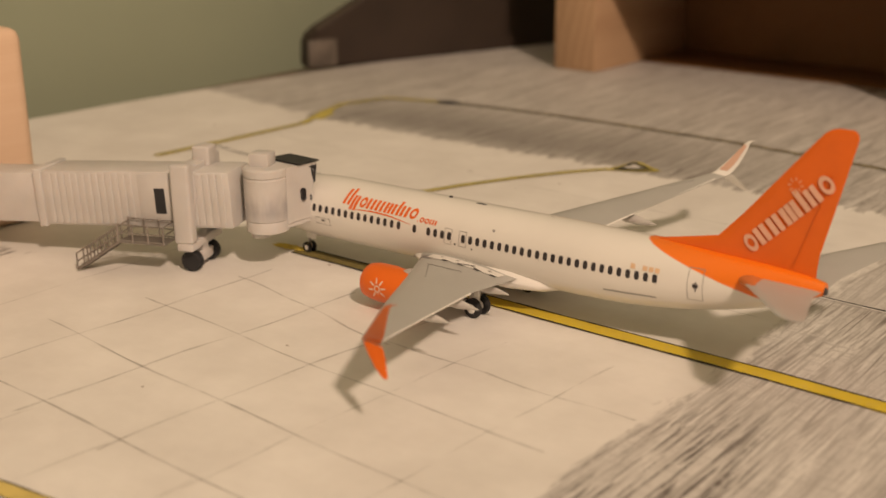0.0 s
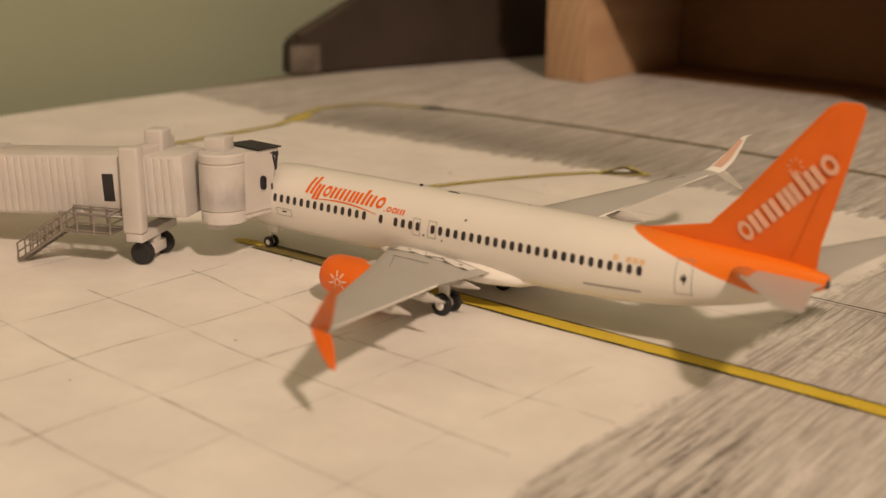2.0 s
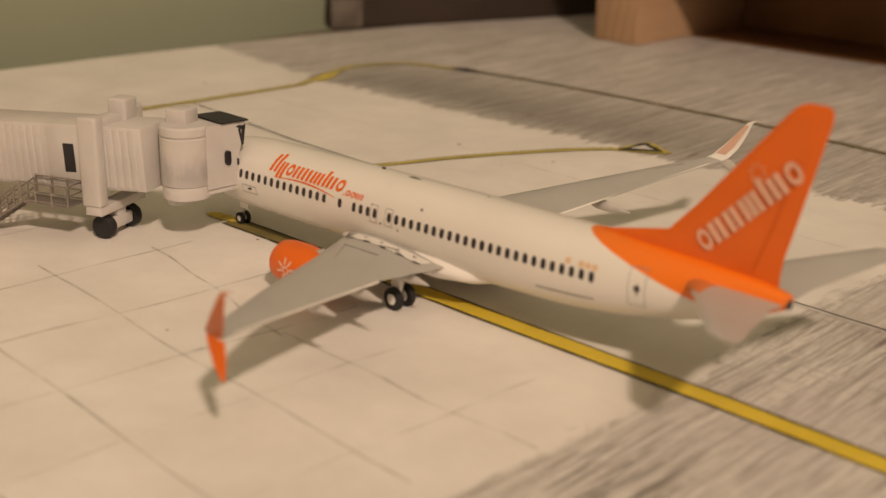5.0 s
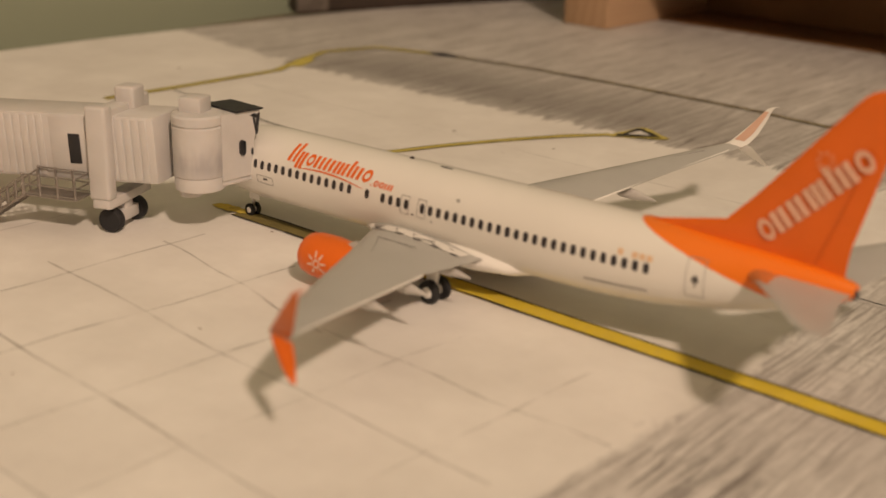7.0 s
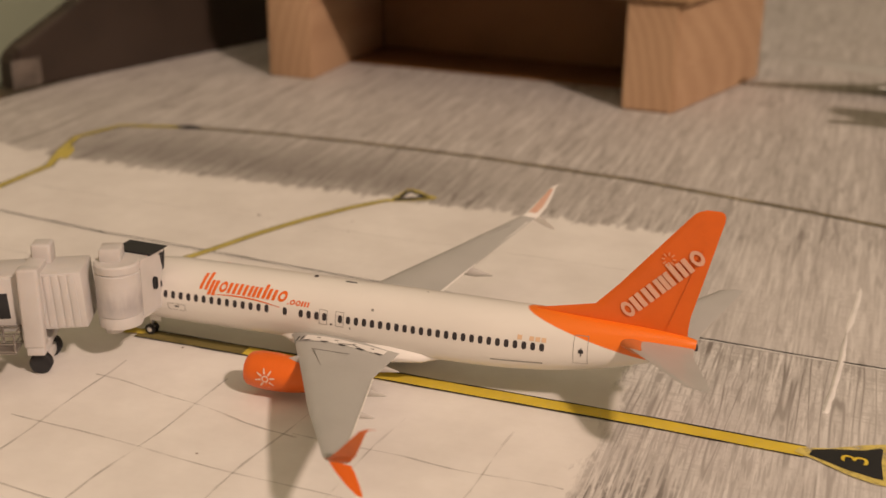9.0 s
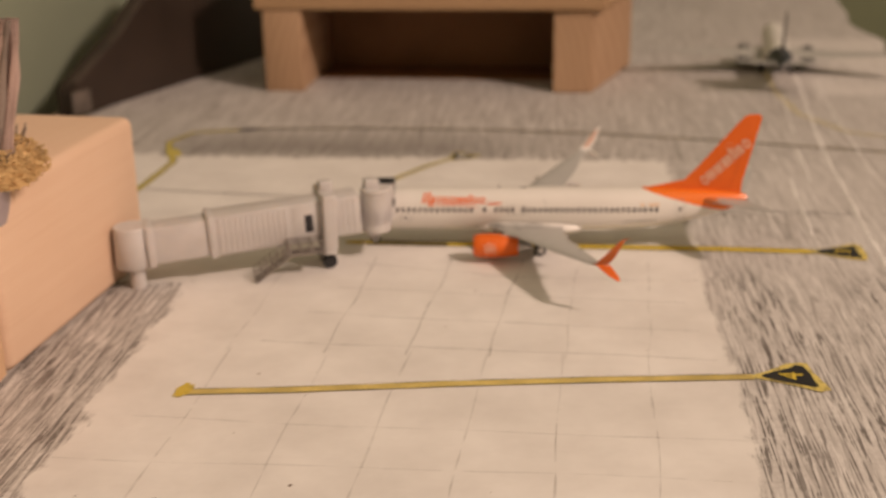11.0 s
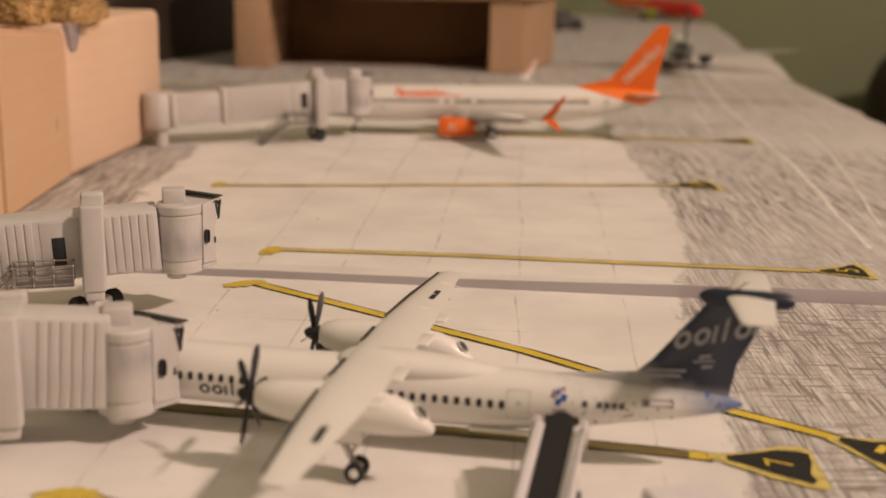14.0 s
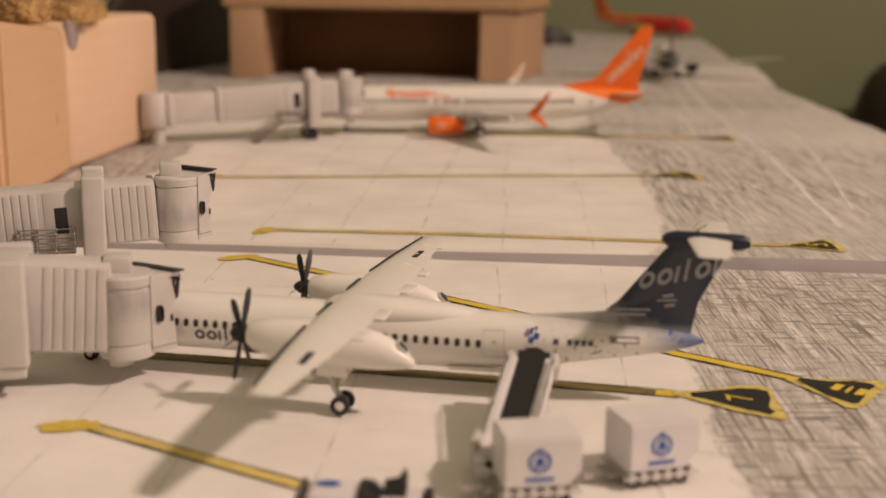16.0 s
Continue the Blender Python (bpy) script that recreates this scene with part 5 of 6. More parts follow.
    # round cab
    cab = part("cab_drum", tube(B(), (dx, 0, 0.765 + lift), (dx, 0, 1.58 + lift), 0.318, 0.315, 36, rings=((0.02, 0.336), (0.80, 0.336), (0.815, 0.318), (0.835, 0.318), (0.85, 0.338), (0.97, 0.338))), PRINT_STAINED, t, "round white cab with grooves and a grey smudge")
    part("drum_boss", tube(B(), (dx - 0.08, -0.1, 0.50 + lift), (dx - 0.08, -0.1, 0.59 + lift), 0.14, 0.14, 20), PRINT, cab)
    part("cab_top_box", box(B(), dx - 0.24, dx + 0.08, -0.08, 0.24, 1.56 + lift, 1.775 + lift, 0.03), PRINT, cab)
    part("drum_rim", tube(B(), (dx, 0, 0.58 + lift), (dx, 0, 0.764 + lift), 0.30, 0.318, 36, rings=((0.07, 0.324), (0.93, 0.326))), PRINT, cab, "clean white lower rim")
    # cab head that meets the airplane
    hm = pose(dx, 0, lift, 0, 0, head)
    bm = B()
    r = reach
    d0, d1 = span
    f0, f1 = front or (0.82 - r, 0.82 - r)
    loft(bm, [[hm @ Vector((px, dy, pz)) for px, pz in ((0.12, 0.70), (f - 0.08, 0.70), (f - 0.12, 1.12), (f - 0.02, 1.46 + peak), (f, 1.56 + peak), (0.12, 1.57))] for dy, f in ((d0, f0), (d1, f1))])
    hd = part("cab_head", bm, PRINT, t, "white cab head with a black roof")
    wide = 0.13 if front else 0.42
    bm = loft(B(), [[hm @ Vector((f + ox, dy, pz + peak)) for ox, pz in ((-wide, 1.572), (0.03, 1.562), (0.03, 1.582), (-wide, 1.60))] for dy, f in ((d0 - 0.03, f0), (d1 + 0.006, f1))])
    part("black_roof", bm, BLACK, hd)
    part("side_window", box(B(), 0.46 - r, 0.545 - r, d0 - 0.013, d0 + 0.001, 1.0, 1.20, 0.04, hm), BLACK, hd, "dark oval side window")
    bm = B()
    for a, b, w in (((0.69, 1.50), (0.80, 1.46), 0.07), ((0.785, 1.50), (0.755, 1.25), 0.055), ((0.71, 1.46), (0.745, 1.30), 0.03)):
        loft(bm, [[hm @ Vector((px - r + ox, dy, pz + oz + peak)) for (px, pz), ox, oz in ((a, -w / 2, 0), (a, w / 2, 0.02), (b, w / 3, 0), (b, -w / 3, -0.02))] for dy in (d0 - 0.010, d0 + 0.001)])
    part("front_trim", bm, BLACK, hd, "black hand-drawn trim strokes")
    part("scuff", box(B(), 0.66 - r, 0.69 - r, d0 - 0.011, d0 + 0.001, 0.97, 1.06, 0.01, hm), BLACK, hd)
    part("floor_sill", box(B(), 0.12, 0.76 - r, d0 + 0.02, d1 - 0.01, 0.62, 0.695, 0.02, hm), PRINT, hd)
    if not stair:
        return t
    z0 = landing + lift
    st = part("stair_landing", box(B(), -0.98, -0.2, -0.78, -0.42, z0 - 0.012, z0 + 0.008, 0.004), ETCHED, t, "etched grey service stair")
    st.location.x = -aft * U
    bars = B()

    def rail(a, b, r=0.011):
        tube(bars, a, b, r, None, 6)
    for yy in (-0.78, -0.42):
        for zz in (z0 + 0.03, z0 + 0.15, z0 + 0.28):
            rail((-0.98, yy, zz), (-0.2, yy, zz))
        for k in range(4):
            xx = -0.98 + 0.26 * k
            rail((xx, yy, z0), (xx, yy, z0 + 0.28), 0.016)
            for zz in (z0 + 0.03, z0 + 0.15, z0 + 0.28):
                tube(bars, (xx, yy, zz - 0.02), (xx, yy, zz + 0.02), 0.012, None, 8, rings=((0.5, 0.026),))
    for zz in (z0 + 0.15, z0 + 0.28):
        rail((-0.2, -0.78, zz), (-0.2, -0.42, zz))
    part("landing_rail", bars, ETCHED, st)
    bars = B()
    a, b = Vector((-0.96, 0, z0)), Vector((-1.72, 0, 0.03))
    for yy in (-0.78, -0.48):
        o = Vector((0, yy, 0))
        for dz in (0.0, 0.13, 0.26):
            tube(bars, a + o + Vector((0, 0, dz)), b + o + Vector((0, 0, dz)), 0.018 if dz == 0 else 0.012, None, 6)
        for k in range(7):
            p = a.lerp(b, k / 6) + o
            tube(bars, p, p + Vector((0, 0, 0.26)), 0.013, None, 6)
    part("stair_rail", bars, ETCHED, st)
    for k in range(8):
        p = a.lerp(b, (k + 0.5) / 8)
        part("step", box(B(), p.x - 0.05, p.x + 0.05, -0.77, -0.49, p.z - 0.008, p.z + 0.008), ETCHED, st)
    return t


boarding_bridge("white printed boarding bridge docked at the orange-tailed airliner", 0.10, -1.50, 22.5, 66.0, 0.085, dx=1.17, reach=0.06, span=(-0.32, 0.29))
boarding_bridge("white printed boarding bridge standing empty beside the curled paper edge", -1.06, -17.76, 16.0, 40.0, 0.04, swivel=-55.0, size=0.99, reach=0.33, front=(0.46, 0.40), peak=0.08, span=(-0.34, 0.28), col=(-0.27, 0.06), rise=-0.02, unit=False, landing=0.62, aft=0.18)
boarding_bridge("white printed boarding bridge docked at the turboprop airliner", -0.585, -22.42, 13.0, 35.5, -0.25, slope=-4.0, tunnel=0.12, swivel=78.0, size=0.97, reach=0.28, front=(0.54, 0.36), peak=0.0, span=(-0.33, 0.34), col=(-0.40, 0.06), rise=-0.12, back=0.75, unit=False, stair=False)


# ---- the turboprop ----
def turboprop():
    t = thing("model_turboprop", "white turboprop model with navy speckled tail and six-bladed black propellers", "model airplane", -0.92, -21.27, 0, -10.7)
    t.matrix_basis = t.matrix_basis @ pose(0, 0, 0, -1.0, 0, 0)
    S = [(0.0, 0.50, 0.015, 0.015), (0.08, 0.50, 0.10, 0.09), (0.3, 0.52, 0.2, 0.19), (0.65, 0.565, 0.29, 0.29), (1.05, 0.59, 0.33, 0.332), (1.4, 0.60, 0.336, 0.336), (5.3, 0.60, 0.336, 0.336),
         (6.0, 0.63, 0.32, 0.30), (6.8, 0.69, 0.25, 0.22), (7.5, 0.735, 0.15, 0.14), (7.85, 0.76, 0.07, 0.075), (7.95, 0.765, 0.03, 0.035)]
    part("fuselage", hull(S, 28), COMMUTER, t, "white fuselage fading to speckled navy and blue")
    # windows and prints
    for side in (-1, 1):
        for k in range(38):
            x = 1.176 + 0.1183 * k
            if 19 <= k <= 21:
                continue
            z = 0.645
            bm = B()
            w, h = 0.029, 0.043
            print_on(S, bm, [(x - w, z - h * 0.7), (x + w, z - h * 0.7), (x + w, z + h * 0.7), (x - w, z + h * 0.7)], side, 2, 2)
            print_on(S, bm, [(x - w * 0.7, z - h), (x + w * 0.7, z - h), (x + w * 0.7, z + h), (x - w * 0.7, z + h)], side, 2, 3, 0.0045)
            part("window", bm, WINDOW, t)
        for x0, x1, z0, z1 in ((1.02, 1.2, 0.42, 0.82),):
            bm = B()
            frame_on(S, bm, x0, x1, z0, z1, 0.008, side)
            part("door_outline", bm, plain_cached("faint_print", (0.55, 0.54, 0.52)), t)
        marks, wide = brand_marks(NAVY_MARKS, 0.2)
        for quads in marks:
            bm = B()
            for q in quads:
                print_on(S, bm, [(2.22 + 0.66 * u / wide, 0.455 + 0.125 * v) for u, v in q], side, 1, 2, 0.005)
            bmesh.ops.remove_doubles(bm, verts=bm.verts, dist=0.001)
            part("brand_mark", bm, GREY_PRINT if side > 0 else plain_cached("slate_print", (0.09, 0.10, 0.13)), t)
        for k in range(6):
            bm = B()
            if k == 1:
                continue
            x = 6.38 + 0.075 * k
            print_on(S, bm, [(x, 0.685), (x + 0.055, 0.69), (x + 0.055, 0.75), (x, 0.745)], side)
            part("registration_bar", bm, plain_cached("slate_print", (0.09, 0.10, 0.13)), t)
        bm = B()
        for dx, dz, w in ((0.0, 0.0, 0.05), (0.05, 0.045, 0.055), (0.01, 0.09, 0.03)):
            print_on(S, bm, [(6.10 + dx, 0.70 + dz), (6.10 + dx + w, 0.68 + dz), (6.10 + dx + w * 1.4, 0.74 + dz), (6.10 + dx + w * 0.4, 0.76 + dz)], side)
        part("leaf_emblem", bm, BLUE_PRINT, t)
        bm = B()
        print_on(S, bm, [(6.06, 0.56), (6.26, 0.58), (6.26, 0.60), (6.06, 0.58)], side)
        print_on(S, bm, [(6.08, 0.62), (6.22, 0.63), (6.22, 0.65), (6.08, 0.64)], side)
        print_on(S, bm, [(6.05, 0.765), (6.10, 0.75), (6.13, 0.815), (6.08, 0.835)], side)
        print_on(S, bm, [(6.15, 0.825), (6.19, 0.815), (6.2, 0.85), (6.16, 0.86)], side)
        part("emblem_bars", bm, plain_cached("mauve_print", (0.3, 0.2, 0.3)), t)
        bm = B()
        frame_on(S, bm, 6.98, 7.30, 0.73, 0.80, 0.012, side)
        print_on(S, bm, [(7.0, 0.745), (7.06, 0.745), (7.06, 0.785), (7.0, 0.785)], side)
        part("service_panel", bm, plain_cached("dim_panel_print", (0.16, 0.15, 0.16)), t, "grey outlined service panel")
        bm = B()
        frame_on(S, bm, 5.60, 5.84, 0.50, 0.80, 0.006, side)
        print_on(S, bm, [(5.70, 0.66), (5.76, 0.66), (5.74, 0.69), (5.71, 0.69)], side)
        part("rear_door_outline", bm, plain_cached("faint_print", (0.55, 0.54, 0.52)), t)
    # belly strake and spine
    part("belly_strake", box(B(), 5.2, 6.0, -0.27, -0.20, 0.30, 0.345, 0.012), WHITE, t)
    # wing box on the back, and the wing
    bm = B()
    loft(bm, [[(3.66 + 1.95 * s, 0.29 * w * math.cos(2 * math.pi * k / 20), 0.86 + 0.18 * w * math.sin(2 * math.pi * k / 20)) for k in range(20)] for s, w in ((0, 0.12), (0.03, 0.5), (0.08, 0.78), (0.17, 0.95), (0.3, 1.0), (0.5, 0.96), (0.68, 0.82), (0.85, 0.6), (1, 0.3))])
    part("wing_fairing", bm, WHITE, t)
    for side in (-1, 1):
        bm = B()
        loft(bm, [foil(3.86, 4.50, side * 0.0, 0.98, 0.055), foil(3.86, 4.50, side * 1.1, 0.98, 0.052), foil(3.96, 4.45, side * 2.3, 1.0, 0.036), foil(4.09, 4.38, side * (3.60 if side < 0 else 3.50), 1.02, 0.02), foil(4.14, 4.36, side * (3.66 if side < 0 else 3.56), 1.022, 0.010)])
        wing = part("wing", bm, WHITE, t, "straight white wing with a dark leading edge")
        bm = B()
        tube(bm, (3.875, side * 0.36, 0.985), (3.875, side * 0.85, 0.985), 0.034, 0.034, 8)
        tube(bm, (3.884, side * 1.36, 0.992), (3.952, side * 2.3, 1.009), 0.024, 0.022, 8)
        tube(bm, (3.952, side * 2.3, 1.009), (4.080, side * 3.46, 1.026), 0.022, 0.016, 8)
        part("deicing_boot", bm, plain_cached("boot_black", (0.03, 0.028, 0.028)), wing, "black rubber leading edge")
        bm = B()
        box(bm, -0.036, 0.036, -0.2, 0.2, -0.004, 0.004, 0, pose(4.27, side * (2.52 if side < 0 else 2.34), 1.030, 0, 0, side * -2))
        part("wing_mark", bm, BLACK, wing, "small black rectangle")
        for y in (0.55, 1.75, 2.35, 2.95):
            bm = B()
            loft(bm, [[(4.12 + 0.36 * s, side * y + 0.03 * w * math.cos(2 * math.pi * k / 8), 0.985 + 0.02 * y / 2 - 0.03 * s + 0.045 * w * math.sin(2 * math.pi * k / 8)) for k in range(8)] for s, w in ((0, 0.2), (0.4, 1), (1, 0.15))])
            part("flap_fairing", bm, WHITE, wing)
        for y0, y1 in ((0.40, 0.82), (1.36, 1.62)):
            part("flap", box(B(), 4.40, 4.60, min(side * y0, side * y1), max(side * y0, side * y1), 0.955, 0.990, 0.012), WHITE, wing)
        # nacelle
        bm = B()
        prof = [(2.72, 0.11, 0.115, 0.79), (2.78, 0.15, 0.16, 0.785), (3.0, 0.19, 0.21, 0.78), (3.4, 0.20, 0.24, 0.77), (3.8, 0.20, 0.235, 0.74), (4.15, 0.175, 0.205, 0.715), (4.30, 0.15, 0.17, 0.69), (4.42, 0.115, 0.12, 0.655), (4.50, 0.08, 0.075, 0.62), (4.545, 0.05, 0.045, 0.602), (4.56, 0.015, 0.015, 0.60)]
        loft(bm, [[(px + 0.45, side * 1.1 + ry * math.cos(2 * math.pi * k / 22), zc + rz * math.sin(2 * math.pi * k / 22)) for k in range(22)] for px, ry, rz, zc in prof])
        nac = part("engine_nacelle", bm, WHITE, t, "long white engine nacelle")
        bm = B()
        # the exhaust opens on the sloping upper rear of the nacelle
        lip = pose(4.872, side * 1.1, 0.775, 0, 48, 0)
        tube(bm, lip @ Vector((0, 0, -0.05)), lip @ Vector((0, 0, 0.012)), 0.084, 0.090, 22)
        ex = part("exhaust", bm, WHITE, nac, "white exhaust lip with a dark opening")
        part("exhaust_opening", tube(B(), lip @ Vector((0, 0, 0.005)), lip @ Vector((0, 0, 0.0155)), 0.074, 0.074, 20), FAN, ex, "dark opening")
        part("intake", tube(B(), (3.15, side * 1.1, 0.64), (3.31, side * 1.1, 0.65), 0.055, 0.06, 14), FAN, nac)
        part("spinner", tube(B(), (2.96, side * 1.1, 0.795), (3.18, side * 1.1, 0.795), 0.02, 0.095, 16, rings=((0.12, 0.05), (0.35, 0.078), (0.65, 0.092))), RUBBER, nac, "black spinner")
        for k in range(6):
            bm = B()
            rows = []
            for r, c, tw in ((0.06, 0.022, 1.35), (0.18, 0.030, 1.25), (0.34, 0.037, 1.15), (0.46, 0.032, 1.05), (0.515, 0.016, 1.0)):
                rows.append([(3.09 + c * math.sin(tw) * s + off, c * math.cos(tw) * s, r) for s, off in ((-1, 0), (0, 0.008), (1, 0), (0, -0.008))])
            loft(bm, rows)
            m = Matrix.Translation((0, side * 1.1, 0.795)) @ Matrix.Rotation(2 * math.pi * k / 6 + (0.53 if side < 0 else 0.43), 4, "X")
            bmesh.ops.transform(bm, matrix=m, verts=bm.verts)
            part("blade", bm, BLACK, nac, "black propeller blade")
        # main gear under the nacelle
        gear = part("main_gear_strut", tube(B(), (4.21, side * 1.1, 0.12), (3.97, side * 1.1, 0.62), 0.035, 0.05, 10), METAL, t, "grey metal gear leg")
        part("brace", tube(B(), (4.15, side * 1.1, 0.26), (4.38, side * 1.1, 0.62), 0.02, 0.02, 8), METAL, gear)
        for dy in (-0.10, 0.10):
            wheel("wheel", gear, 4.22, side * 1.1 + dy, 0.105, 0.105, 0.07)
        for dy in (-0.11, 0.11):
            part("gear_door", box(B(), 3.96, 4.3, side * 1.1 + dy - 0.008, side * 1.1 + dy + 0.008, 0.42, 0.62, 0.004), WHITE, gear)
        # tailplane on top of the fin
        bm = B()
        loft(bm, [foil(7.74, 8.22, side * 0.03, 1.90, 0.035), foil(7.86, 8.18, side * 1.0, 1.91, 0.018), foil(7.9, 8.16, side * 1.05, 1.91, 0.008)])
        part("tailplane", bm, WHITE, t, "white high tailplane")
    # fin
    bm = B()
    loft(bm, [foil(5.45, 7.85, 0, 0.84, 0.03, True), foil(6.0, 7.86, 0, 0.935, 0.034, True), foil(6.9, 7.88, 0, 1.03, 0.04, True), foil(7.06, 7.9, 0, 1.18, 0.05, True), foil(7.55, 8.20, 0, 1.80, 0.042, True), foil(7.6, 8.22, 0, 1.87, 0.04, True)])
    fin = part("fin", bm, COMMUTER, t, "navy speckled fin with grey brand bars")
    bm = B()
    loft(bm, [[(7.48 + 0.93 * s, 0.09 * w * math.cos(2 * math.pi * k / 16), 1.88 + 0.095 * w * math.sin(2 * math.pi * k / 16)) for k in range(16)] for s, w in ((0, 0.3), (0.05, 0.7), (0.15, 1), (0.7, 1), (0.92, 0.9), (1, 0.5))])
    part("bullet_fairing", bm, NAVY, fin, "navy bullet fairing")
    part("aerial", tube(B(), (7.8, 0, 1.94), (7.95, 0, 2.06), 0.012, 0.004, 6), BLACK, fin)
    for side in (-1, 1):
        marks, wide = brand_marks(NAVY_MARKS, 0.2)
        for quads in marks:
            bm = B()
            for q in quads:
                bm.faces.new([bm.verts.new((7.25 + 0.86 * u / wide + 0.03 * v, side * 0.060, 1.31 + 0.22 * u / wide + 0.20 * v)) for u, v in q])
            bmesh.ops.remove_doubles(bm, verts=bm.verts, dist=0.001)
            part("brand_mark", bm, GREY_PRINT, fin, "grey mark")
        for q in ((7.52, 7.64, 1.235, 1.27), (7.46, 7.68, 1.19, 1.21), (7.55, 7.66, 1.13, 1.16), (6.95, 7.35, 1.0, 1.03), (7.0, 7.4, 1.06, 1.085)):
            bm = B()
            bm.faces.new([bm.verts.new((px, side * 0.0595, pz)) for px, pz in ((q[0], q[2]), (q[1], q[2] + 0.02), (q[1], q[3] + 0.02), (q[0], q[3]))])
            part("grey_drawing", bm, GREY_PRINT, fin)
    part("tail_cap", tube(B(), (7.62, 0, 0.748), (7.98, 0, 0.768), 0.125, 0.02, 16, rings=((0.6, 0.06),)), BLUE_PRINT, t, "blue tail cone")
    gear = part("nose_gear_strut", tube(B(), (0.75, 0, 0.09), (0.72, 0, 0.35), 0.02, 0.025, 8), METAL, t)
    for dy in (-0.045, 0.045):
        wheel("wheel", gear, 0.75, dy, 0.08, 0.08, 0.045)
    return t


turboprop()


# ---- baggage belt loader ----
def belt_loader():
    t = thing("belt_loader", "white belt loader with a raised black belt at the turboprop", "belt loader", 4.84, -24.1, 0, 78)
    m = pose(0, 0, 0.33, 0, -14, 0)
    part("chassis", box(B(), -0.85, 0.65, -0.26, 0.26, 0.1, 0.3, 0.05), PRINT, t)
    conv = part("conveyor_frame", box(B(), -0.95, 1.08, -0.25, 0.25, -0.06, 0.06, 0.02, m), CART_WHITE, t)
    part("belt", loft(B(), [[m @ Vector((px, py, pz)) for px, py in [(-0.9, 0.135), (-0.9, -0.135)] + [(1.08 + 0.15 * math.sin(a * 0.2618), -0.135 * math.cos(a * 0.2618)) for a in range(13)]] for pz in (-0.02, 0.10)]), BELT, conv, "black rubber belt")
    part("belt_nose", tube(B(), m @ Vector((1.13, -0.165, 0.0)), m @ Vector((1.13, 0.165, 0.0)), 0.10, 0.10, 18), BELT, conv)
    for s in (-1, 1):
        part("side_beam", box(B(), -0.9, 1.0, s * 0.2 - 0.055, s * 0.2 + 0.055, 0.03, 0.13, 0.02, m), CART_WHITE, conv)
        part("end_block", box(B(), 0.86, 1.12, s * 0.235 - 0.05, s * 0.235 + 0.05, -0.10, 0.13, 0.04, m), PRINT, conv)
    for s in (-1, 1):
        bars = B()
        for k in range(5):
            xx = -0.8 + 0.42 * k
            tube(bars, m @ Vector((xx, s * 0.24, 0.05)), m @ Vector((xx, s * 0.24, 0.19)), 0.012, None, 6)
        tube(bars, m @ Vector((-0.8, s * 0.24, 0.19)), m @ Vector((0.88, s * 0.24, 0.19)), 0.014, None, 6)
        part("side_rail", bars, METAL, t)
        for xx in (-0.6, 0.42):
            part("wheel", tube(B(), (xx, s * 0.2, 0.11), (xx, s * 0.29, 0.11), 0.11, 0.11, 18), RUBBER, t)
    part("driver_cab", box(B(), -0.8, -0.45, 0.22, 0.32, 0.12, 0.40, 0.04), PRINT, t)
    part("lift_arm", tube(B(), (0.35, 0, 0.28), m @ Vector((0.6, 0, -0.05)), 0.03, None, 8), METAL, t)
    return t


belt_loader()


